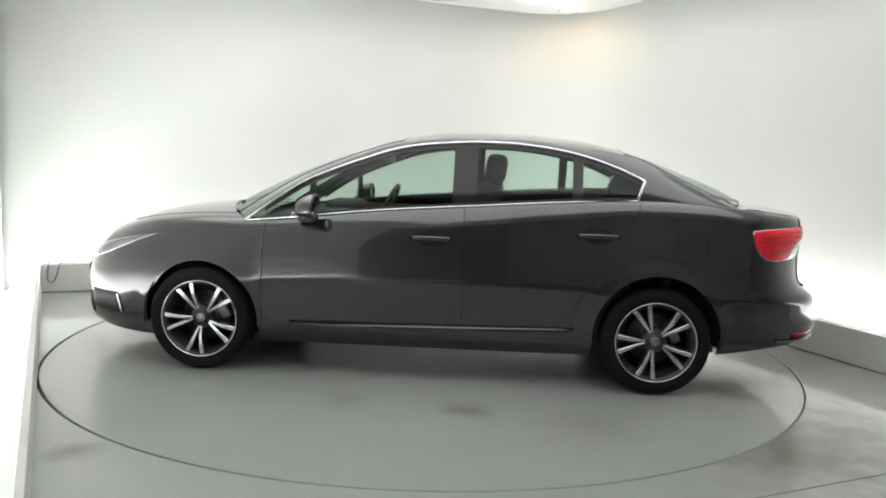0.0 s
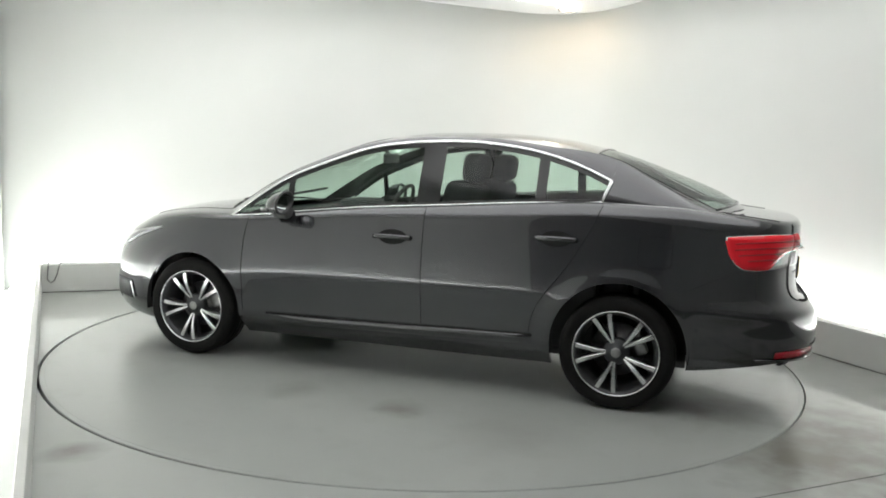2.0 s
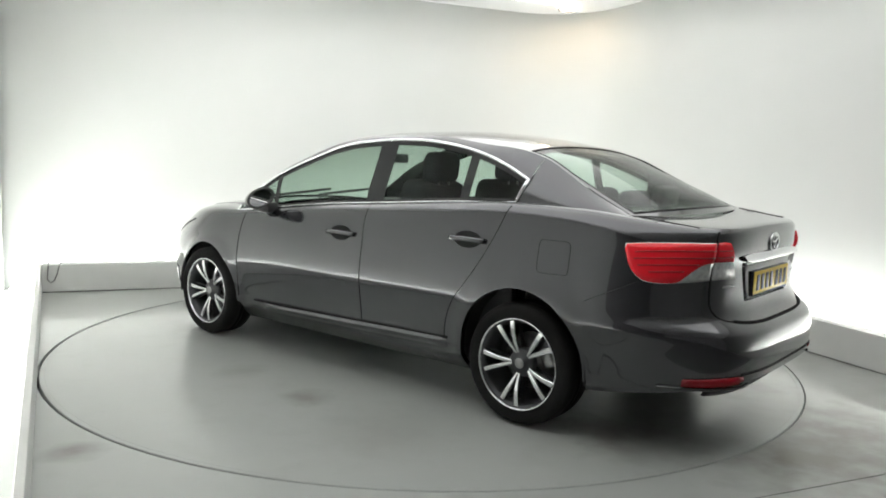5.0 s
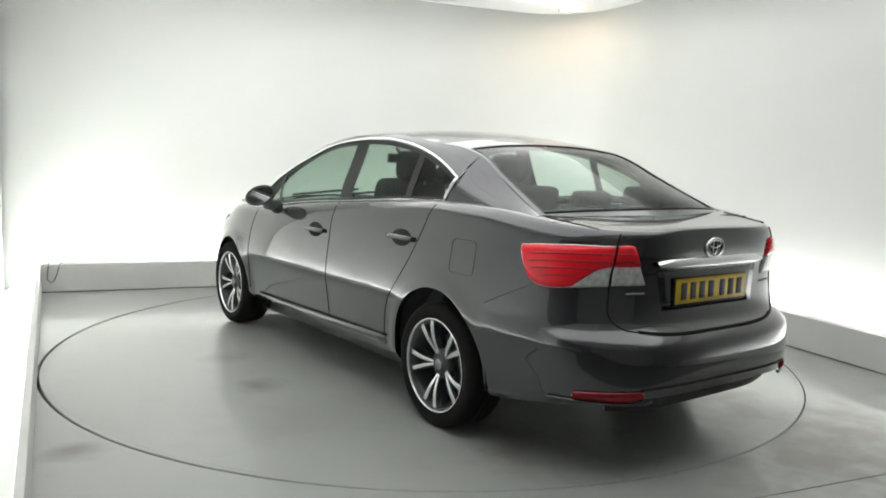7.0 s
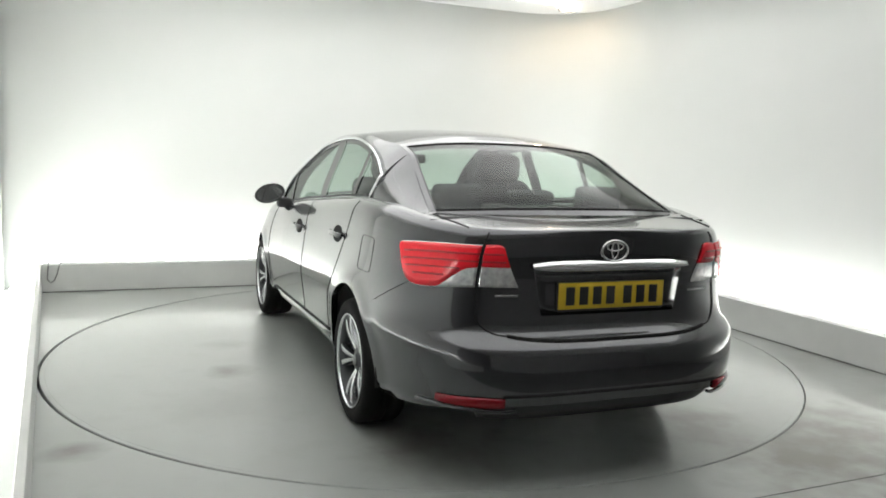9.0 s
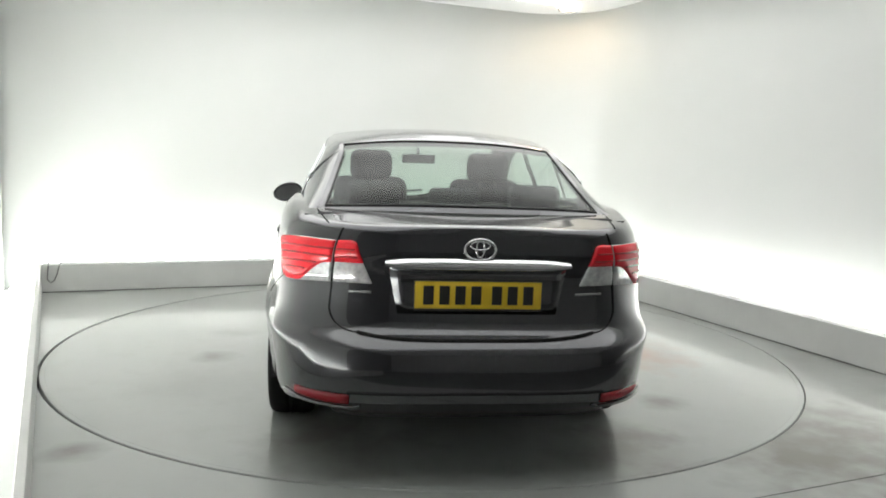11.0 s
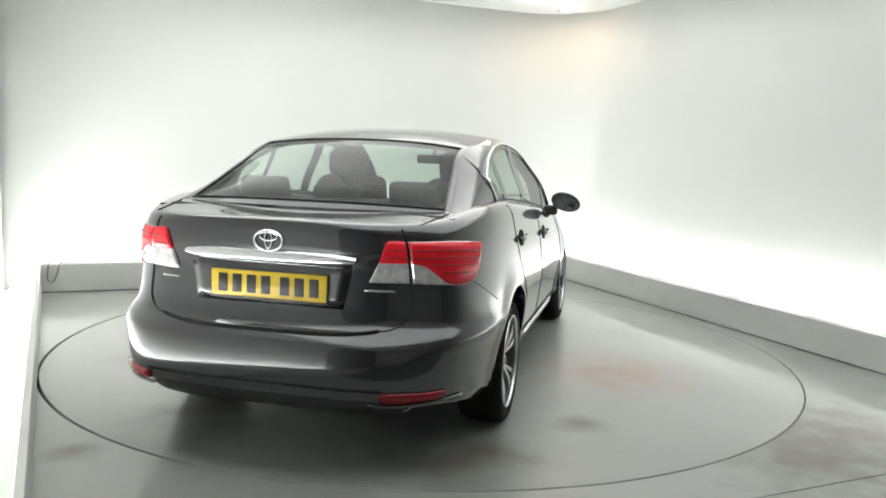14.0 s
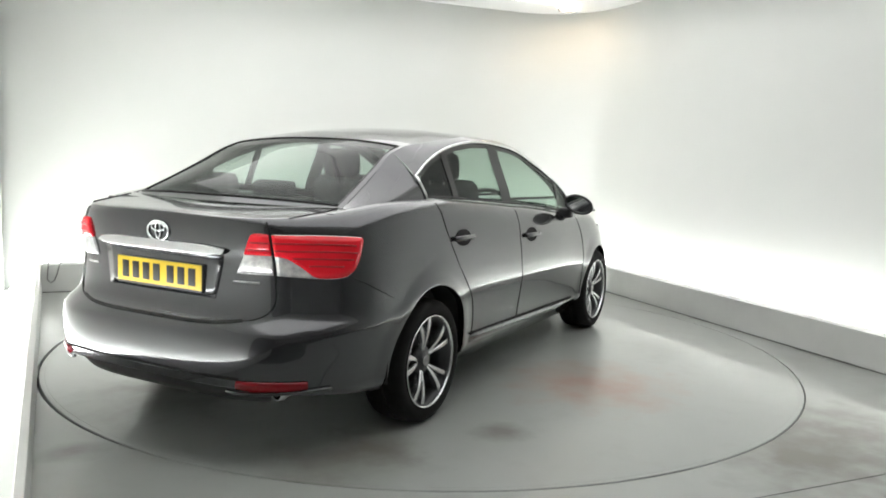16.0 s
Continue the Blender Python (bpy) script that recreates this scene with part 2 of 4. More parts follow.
def build_booth():
    # floor with a round hole for the turntable
    bm = bmesh.new()
    N = 160
    inner, outer, low = [], [], []
    for k in range(N):
        a = k * math.tau / N
        c, s = math.cos(a), math.sin(a)
        r = TABLE_R + 0.0095
        inner.append(bm.verts.new((r * c - 0.0059, r * s - 0.0013, 0)))
        low.append(bm.verts.new((r * c - 0.0059, r * s - 0.0013, -0.06)))
        q = 3.1 / max(abs(c), abs(s))
        outer.append(bm.verts.new((q * c, q * s, 0)))
    for k in range(N):
        j = (k + 1) % N
        bm.faces.new((inner[k], inner[j], outer[j], outer[k]))
        bm.faces.new((inner[k], low[k], low[j], inner[j]))
    floor = structure("floor", bm, M_FLOOR, "worn light grey painted concrete floor with stains")
    # unseen floor, coloured dark so that bumper and sills reflect less
    structure("floor_unseen", box_bm(-3.1, 3.1, FRONT - 0.1, -3.1, -0.06, 0), M_DARK_FLOOR, "dark unseen floor added to darken reflections low on the car")
    structure("turntable_pit", box_bm(-2.6, 2.6, -2.6, 2.6, -0.12, -0.07), M_SEAM, "dark pit beneath the turntable joint")
    structure("floor_joint", box_bm(-2.3, 2.55, -2.771, -2.767, -0.02, 0.0015), M_DUST, "dark joint between floor slabs")
    # walls: back and two sides with coved corners, as one lining of thick panels
    R = 0.8
    path = [(-WALL, FRONT), (-WALL, WALL)]
    path.append((WALL - R, WALL))
    for k in range(1, 13):
        a = math.pi / 2 * (1 - k / 12)
        path.append((WALL - R + R * math.cos(a), WALL - R + R * math.sin(a)))
    path.append((WALL, FRONT))
    def wall(name, pts, label, mat=M_WALL, smooth=True):
        rows = [[(x, y, z) for z in (-0.02, 0.25, 1.0, 2.0, CEIL)] for x, y in pts]
        b = grid_bm(rows)
        ob = structure(name, b, mat, label, smooth=smooth)
        md = ob.modifiers.new("thickness", "SOLIDIFY")
        md.thickness, md.offset = 0.1, 0
        return ob
    wall("wall_west", [(-WALL - 0.05, -3.4), (-WALL - 0.05, WALL - 0.05)], "white painted side wall of the photo booth", smooth=False)
    # unseen grey stretch beside the camera, added to dim reflections in the paint
    wall("wall_west_unseen", [(-WALL - 0.05, FRONT), (-WALL - 0.05, -3.4)], "grey unseen wall section added to dim reflections in the car", M_DIM_WALL, False)
    wall("wall_north_east", [(-WALL - 0.1, WALL + 0.05)] + [(x + (0.05 if x > 0 else 0), y + 0.05) for x, y in path[2:-1]] + [(WALL + 0.05, FRONT)],
         "white painted back wall curving into the side wall")
    # added wall behind the camera; its grey sets what the bodywork reflects
    structure("wall_south", box_bm(-WALL - 0.1, WALL + 0.1, FRONT - 0.2, FRONT - 0.1, 0, CEIL), M_SHADE, "grey unseen wall added behind the camera for the car's reflections")
    structure("ceiling", box_bm(-WALL - 0.15, WALL + 0.15, FRONT - 0.2, WALL + 0.15, CEIL, CEIL + 0.1), M_CEIL, "white ceiling of the booth")
    # plinths that hide the strip lights
    def plinth(name, x0, x1, y0, y1):
        structure(name, box_bm(x0, x1, y0, y1, 0.007, 0.25, 0.004), M_PLINTH, "low light grey plinth with scuffed paint along the wall")
    plinth("plinth_north", -HALF, HALF, HALF, HALF + 0.13)
    plinth("plinth_east", HALF, HALF + 0.13, -4.2, HALF + 0.13)
    splay = ROOM @ Matrix.Translation((-HALF, HALF, 0)) @ Matrix.Rotation(radians(3.1), 4, "Z")
    structure("plinth_west", box_bm(-0.035, 0.0, -7.0, 0.1, 0.007, 0.25, 0.004), M_PLINTH, "low light grey plinth with scuffed paint along the wall", splay)
    structure("plinth_joint_west", box_bm(-0.03, -0.005, -7.0, 0.0, 0.0, 0.02), M_DUST, "dark joint at the foot of the plinth", splay)
    structure("plinth_joint", box_bm(-HALF, HALF, HALF + 0.01, HALF + 0.1, 0.0, 0.02), M_DUST, "dark joint at the foot of the plinth")
    structure("plinth_joint_side", box_bm(HALF + 0.01, HALF + 0.1, -4.2, HALF, 0.0, 0.02), M_DUST, "dark joint at the foot of the plinth")


def build_lights():
    def lamp(name, bm, mat, label, cat, grp):
        ob = part(name, bm, mat, None, label, False)
        ob.matrix_world = ROOM
        tagged(ob, category=cat, group=grp)
    lab = "white strip light lying in the trough behind the plinth"
    lamp("strip_light", box_bm(-2.75, 2.68, HALF + 0.17, HALF + 0.22, 0.05, 0.1, 0.01), M_TROUGH, lab, "strip light", "trough lights")
    lamp("strip_light", box_bm(HALF + 0.17, HALF + 0.22, -3.6, 2.68, 0.05, 0.1, 0.01), M_TROUGH, lab, "strip light", "trough lights")
    lamp("strip_light", box_bm(-HALF - 0.22, -HALF - 0.17, -3.4, 2.68, 0.05, 0.1, 0.01), M_TROUGH, lab, "strip light", "trough lights")
    lab = "large flat white diffuser light panel under the ceiling"
    for i in range(3):
        for j in range(4):
            x, y = -2.25 + 1.5 * i, -3.4 + 1.4 * j
            lamp("ceiling_light", box_bm(x + 0.01, x + 1.49, y + 0.01, y + 1.39, CEIL - 0.03, CEIL - 0.004, 0.006), M_PANEL, lab, "ceiling light", "ceiling light panels")



def build_spot():
    spot = new("ceiling_spotlight")
    tagged(spot, "small warm round spotlight in the ceiling corner", "spotlight")
    spot.matrix_world = ROOM @ Matrix.Translation((2.45, 2.3, CEIL - 0.035))
    part("bezel", lathe_bm([(0.085, 0.0), (0.11, -0.008), (0.115, 0.0)], 32, "Z"), M_CHROME, spot)
    part("lens", lathe_bm([(0.0, -0.006), (0.084, -0.004), (0.085, 0.0)], 32, "Z"), glow("warm_spot_lens", (1.0, 0.78, 0.55), 26.0), spot, "glowing warm lens")


def build_cable():
    pts = [(-2.44, HALF + 0.09, 0.262), (-2.45, HALF + 0.02, 0.260), (-2.46, HALF - 0.008, 0.235), (-2.475, HALF - 0.010, 0.17), (-2.50, HALF - 0.012, 0.11),
           (-2.53, HALF - 0.012, 0.09), (-2.555, HALF - 0.012, 0.12), (-2.55, HALF - 0.010, 0.19), (-2.545, HALF - 0.008, 0.237), (-2.545, HALF + 0.02, 0.260), (-2.55, HALF + 0.09, 0.262)]
    cable = part("cable", rod_bm(pts, 0.005, 8), material("grey_cable_sheath", (0.25, 0.25, 0.24), 0.5), None, "thin grey cable looped over the plinth")
    cable.matrix_world = ROOM
    tagged(cable, category="cable")


build_cable()
build_booth()
build_lights()
build_spot()
disc = new("turntable")
tagged(disc, "round grey painted turntable with tyre dirt, flush with the floor", "turntable")
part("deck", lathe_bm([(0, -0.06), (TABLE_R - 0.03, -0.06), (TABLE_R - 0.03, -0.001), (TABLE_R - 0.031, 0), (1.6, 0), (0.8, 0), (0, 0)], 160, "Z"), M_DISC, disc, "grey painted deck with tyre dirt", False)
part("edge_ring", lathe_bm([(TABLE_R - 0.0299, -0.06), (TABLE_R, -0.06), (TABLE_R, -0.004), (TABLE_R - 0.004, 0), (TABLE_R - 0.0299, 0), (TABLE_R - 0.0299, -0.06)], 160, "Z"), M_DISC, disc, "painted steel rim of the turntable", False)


# ---------- the car ----------
OX, OY = -0.067, 0.068          # the car stands a little off the turntable's centre
XF, XR = 0.90, -1.0             # where the nose and the tail begin to round off
NF, NR = 2.95, 4.0               # how square the corners are
front_x = curve([(0.1, 2.22), (0.17, 2.30), (0.22, 2.335), (0.27, 2.325), (0.45, 2.33), (0.55, 2.32), (0.65, 2.275), (0.75, 2.19), (0.85, 2.05), (1.2, 1.95)])
rear_x = curve([(0.1, 2.10), (0.20, 2.24), (0.28, 2.338), (0.36, 2.372), (0.46, 2.384), (0.565, 2.368), (0.60, 2.33), (0.64, 2.275), (0.72, 2.255), (0.85, 2.25), (0.95, 2.262), (1.02, 2.262), (1.06, 2.24), (1.2, 2.2)])
low_w = curve([(0.1, 0.68), (0.17, 0.745), (0.22, 0.795), (0.27, 0.842), (0.31, 0.864), (0.36, 0.868), (0.48, 0.882), (0.57, 0.8935), (0.60, 0.8965), (0.625, 0.8955), (0.70, 0.889), (0.80, 0.876), (1.2, 0.82)])
near_belt = curve([(0.0, 0.795), (0.012, 0.812), (0.04, 0.832), (0.09, 0.852), (0.16, 0.872), (0.25, 0.886), (0.4, 0.9), (1.2, 0.93)])
belt = curve([(2.4, 0.60), (2.3, 0.685), (2.15, 0.76), (2.0, 0.808), (1.7, 0.863), (1.4, 0.895), (1.10, 0.906), (0.8, 0.934), (0.53, 0.968), (0.19, 1.005),
              (-0.31, 1.045), (-0.8, 1.084), (-1.22, 1.107), (-1.6, 1.100), (-1.85, 1.075), (-2.1, 1.05), (-2.4, 1.035)])
hem = curve([(2.4, 0.20), (2.1, 0.17), (1.8, 0.15), (0.9, 0.165), (0.0, 0.175), (-0.9, 0.19), (-1.7, 0.245), (-2.0, 0.293), (-2.2, 0.325), (-2.32, 0.352), (-2.4, 0.362)])
ARCH = ((1.338, 0.318, 0.346), (-1.345, 0.335, 0.362))
WHEEL_R = 0.311


def half_width(x, z):
    flare = 0.0
    for cx, cz, r in ARCH:
        flare += 0.008 * math.exp(-(((x - cx) / 0.42) ** 2) - ((z - 0.62) / 0.2) ** 2)
        d = math.hypot(x - cx, z - cz) - r
        if d < 0.25:
            flare += 0.013 * math.exp(-((max(d, -0.05) - 0.012) / 0.045) ** 2)
    # soft ridge that runs from the rear arch round the bumper
    if x < -1.66:
        flare += 0.012 * math.exp(-((z - 0.575) / 0.04) ** 2) * min((-1.66 - x) / 0.12, 1) * min(max((x + 2.3) / 0.2, 0), 1)
    return min(low_w(z), near_belt(belt(x) - z)) + flare


def side_y(x, z):
    """Half width of the body at x and height z."""
    w = half_width(x, z)
    if x > XF:
        q = min((x - XF) / (front_x(z) - XF), 1.0)
        return w * (1 - q ** NF) ** (1 / NF)
    if x < XR:
        q = min((XR - x) / (rear_x(z) + XR), 1.0)
        return w * (1 - q ** NR) ** (1 / NR)
    return w


def round_end(a, z, rear, off=0.0):
    """Point of the nose or tail at angle a (0 middle, pi/2 side) and height z, pushed out by off."""
    n = NR if rear else NF
    L = rear_x(z) + XR if rear else front_x(z) - XF
    x0 = XR if rear else XF
    sgn = -1 if rear else 1
    def at(q):
        x = x0 + sgn * L * max(math.cos(q), 0) ** (2 / n)
        w = half_width(x, z)
        s = math.sin(abs(q)) ** (2 / n) * (1 if q >= 0 else -1)
        return Vector((x, w * s, z))
    p = at(a)
    if off:
        d = at(a + 0.01) - at(a - 0.01)
        nn = Vector((d.y, -d.x, 0)).normalized()
        if nn.dot(Vector((p.x - x0, p.y, 0))) < 0:
            nn = -nn
        p = p + nn * off
    return p


def angle_y(y, z, rear=True):
    n = NR if rear else NF
    return math.asin(min((abs(y) / 0.875) ** (n / 2), 1)) * (1 if y >= 0 else -1)


def body_columns():
    """Perimeter from nose to tail, evenly spaced along its length."""
    def even(rear, n):
        q = span(0, math.pi / 2, 600)
        pts = [round_end(a, 0.6, rear) for a in q]
        run = [0.0]
        for i in range(1, len(q)):
            run.append(run[-1] + (pts[i] - pts[i - 1]).length)
        return [float(np.interp(run[-1] * k / (n - 1), run, q)) for k in range(n)]
    cols = [("f", a) for a in even(False, 72)]
    cols += [("s", x) for x in span(XF, XR, 64)[1:-1]]
    cols += [("r", a) for a in reversed(even(True, 72))]
    return cols


def column_point(col, t):
    kind, q = col
    if kind == "s":
        z = hem(q) + (belt(q) - hem(q)) * t
        return Vector((q, half_width(q, z), z))
    rear = kind == "r"
    p = round_end(q, 0.6, rear)
    for _ in range(3):
        z = hem(p.x) + (belt(p.x) - hem(p.x)) * t
        p = round_end(q, z, rear)
    return p


crown_h = curve([(2.4, 0.035), (2.1, 0.055), (1.6, 0.075), (1.2, 0.07), (0.5, 0.05), (-1.5, 0.02), (-2.4, 0.012)])


def deck_z(x, y):
    """Height of the bonnet or boot at a place."""
    ys = max(side_y(x, belt(x) - 0.001), 0.02)
    k = max(1 - (y / ys) ** 2, 0)
    return belt(x) + crown_h(x) * k ** 0.75 * min(1, ys / 0.45)


def build_body(car):
    cols = body_columns()
    ts = span(0, 1, 37)
    us = [0.035, 0.09, 0.18, 0.3, 0.43, 0.57, 0.7, 0.82, 0.91, 0.965]
    rows = []
    for c in cols:
        left = [column_point(c, t) for t in ts]
        top = left[-1]
        mid = []
        for u in us:
            y = top.y * (1 - 2 * u)
            k = 1 - (1 - 2 * u) ** 2
            mid.append(Vector((top.x, y, top.z + crown_h(top.x) * k ** 0.75 * min(1, top.y / 0.45))))
        right = [Vector((q.x, -q.y, q.z)) for q in reversed(left)]
        rows.append(left + mid + right)
    bm = grid_bm(rows)
    bmesh.ops.remove_doubles(bm, verts=bm.verts, dist=2e-4)
    # cabin opening
    dead = []
    for f in bm.faces:
        c = f.calc_center_median()
        top = c.z > belt(c.x) - 0.004
        if top and -1.62 < c.x < 1.02 and abs(c.y) < 0.70:
            dead.append(f)
        elif abs(c.y) > 0.55:
            for cx, cz, r in ARCH:
                if (c.x - cx) ** 2 + (c.z - cz) ** 2 < (r - 0.004) ** 2 or (abs(c.x - cx) < r - 0.012 and c.z < cz):
                    dead.append(f)
                    break
    bmesh.ops.delete(bm, geom=list(set(dead)), context="FACES")
    lip = []
    for v in bm.verts:
        if not v.is_boundary or abs(v.co.y) < 0.55:
            continue
        for cx, cz, r in ARCH:
            dx, dz = v.co.x - cx, v.co.z - cz
            d = math.hypot(dx, dz)
            if d < r + 0.05 and v.co.z < belt(v.co.x) - 0.1:
                if dz > -0.02:
                    v.co.x, v.co.z = cx + dx / d * r, cz + dz / d * r
                elif abs(dx) < r + 0.04 and v.co.z > hem(v.co.x) - 0.02:
                    v.co.x = cx + math.copysign(r, dx)
                sy = side_y(v.co.x, v.co.z)
                v.co.y = math.copysign(sy, v.co.y)
                lip.append(v)
    lipset = set(lip)
    edges = [e for e in bm.edges if e.is_boundary and e.verts[0] in lipset and e.verts[1] in lipset]
    got = bmesh.ops.extrude_edge_only(bm, edges=edges)
    for v in got["geom"]:
        if isinstance(v, bmesh.types.BMVert):
            v.co.y -= math.copysign(0.035, v.co.y)
    bmesh.ops.split_edges(bm, edges=[e for e in edges if e.is_valid])
    bmesh.ops.recalc_face_normals(bm, faces=bm.faces)
    # which panel a face belongs to
    def panel(c):
        x, y, z = c
        side = "left" if y > 0 else "right"
        b = belt(x)
        if abs(y) > 0.6 and 0.32 < z < b - 0.002:
            if -0.22 < x < 0.955:
                return "front_door", side
            back = -0.86 if z < 0.45 else (-0.86 - (z - 0.45) * 0.62 if z < 0.75 else -1.05 - (z - 0.75) * 0.45)
            if back < x <= -0.22:
                return "rear_door", side
        if x > 1.0 and z >= b - 0.004 and abs(y) < 0.74 * half_width(x, z):
            return "bonnet", ""
        if x < -1.6 and z > b - 0.004 and abs(y) < 0.61:
            return "boot_lid", ""
        if x < -2.1 and abs(y) < 0.6 and z > 0.625:
            return "boot_lid", ""
        if x < -1.72 and z < 0.80:
            return "rear_bumper", ""
        if x > 1.70 and z < 0.70:
            return "front_bumper", ""
        return "body", ""
    groups = {}
    for f in bm.faces:
        groups.setdefault(panel(f.calc_center_median()), []).append(f.index)
    bm.faces.ensure_lookup_table()
    bm.normal_update()
    made = {}
    for (name, side), ids in groups.items():
        vmap, verts, norms, faces = {}, [], [], []
        for i in ids:
            idx = []
            for v in bm.faces[i].verts:
                if v not in vmap:
                    vmap[v] = len(verts)
                    verts.append(tuple(v.co))
                    norms.append(tuple(v.normal))
                idx.append(vmap[v])
            faces.append(idx)
        me = bpy.data.meshes.new(name)
        me.from_pydata(verts, [], faces)
        me.materials.append(M_PAINT)
        for poly in me.polygons:
            poly.use_smooth = True
        me.normals_split_custom_set_from_vertices(norms)
        ob = new(name, me)
        ob.parent = car
        made[(name, side)] = ob
    bm.free()
    return made


# cabin: pairs of rail point (x, y, z) and roof centre (x, z), from the windscreen's foot to the tail
STATIONS = [(1.12, .74, .925, 1.36, .972), (.878, .728, 1.095, 1.08, 1.118), (.716, .694, 1.197, .87, 1.216), (.551, .665, 1.272, .66, 1.296),
            (.386, .640, 1.338, .44, 1.371), (.219, .618, 1.390, .25, 1.430), (-.118, .596, 1.437, -.12, 1.481), (-.5, .592, 1.443, -.5, 1.486),
            (-.9, .590, 1.402, -.90, 1.457), (-1.08, .574, 1.384, -1.06, 1.427), (-1.25, .572, 1.343, -1.27, 1.376), (-1.45, .602, 1.246, -1.50, 1.298),
            (-1.62, .630, 1.166, -1.70, 1.224), (-1.74, .650, 1.114, -1.85, 1.160), (-1.82, .662, 1.080, -1.965, 1.086)]
SX = [curve([(k, st[i]) for k, st in enumerate(STATIONS)]) for i in range(5)]
S_FRONT, S_BACK = 5.15, 9.45           # where windscreen and rear glass meet the roof


def roof_point(s, v, drop=0.0):
    """Top of the cabin: station s, v from -1 (right rail) to 1 (left rail)."""
    xr, yr, zr, xc, zc = (f(s) for f in SX)
    return Vector((xc - (xc - xr) * v * v, yr * v, zc - (zc - zr) * abs(v) ** 2.4 - drop))


def rail(s):
    return roof_point(s, 1.0)


cab_y = curve([(0.85, 0.79), (0.95, 0.779), (1.1, 0.751), (1.23, 0.701), (1.32, 0.664), (1.41, 0.633), (1.5, 0.59)])
dlo_top = curve([(1.101, .904), (.98, .992), (.878, 1.064), (.716, 1.164), (.551, 1.237), (.386, 1.3), (.219, 1.356), (.051, 1.389), (-.118, 1.405), (-.30, 1.415),
                 (-.455, 1.414), (-.623, 1.401), (-.79, 1.377), (-.955, 1.338), (-1.12, 1.281), (-1.217, 1.238), (-1.256, 1.221)])
dlo_low = curve([(1.101, .904), (.802, .934), (.53, .968), (.193, 1.005), (-.307, 1.045), (-.798, 1.084), (-1.218, 1.107)])
station_at = curve([(-rail(s).x, s) for s in span(0, 14, 80)])


def cab(x, z, off=0.0, side=1):
    return Vector((x, side * (cab_y(z) + off), z + 0.3 * off))


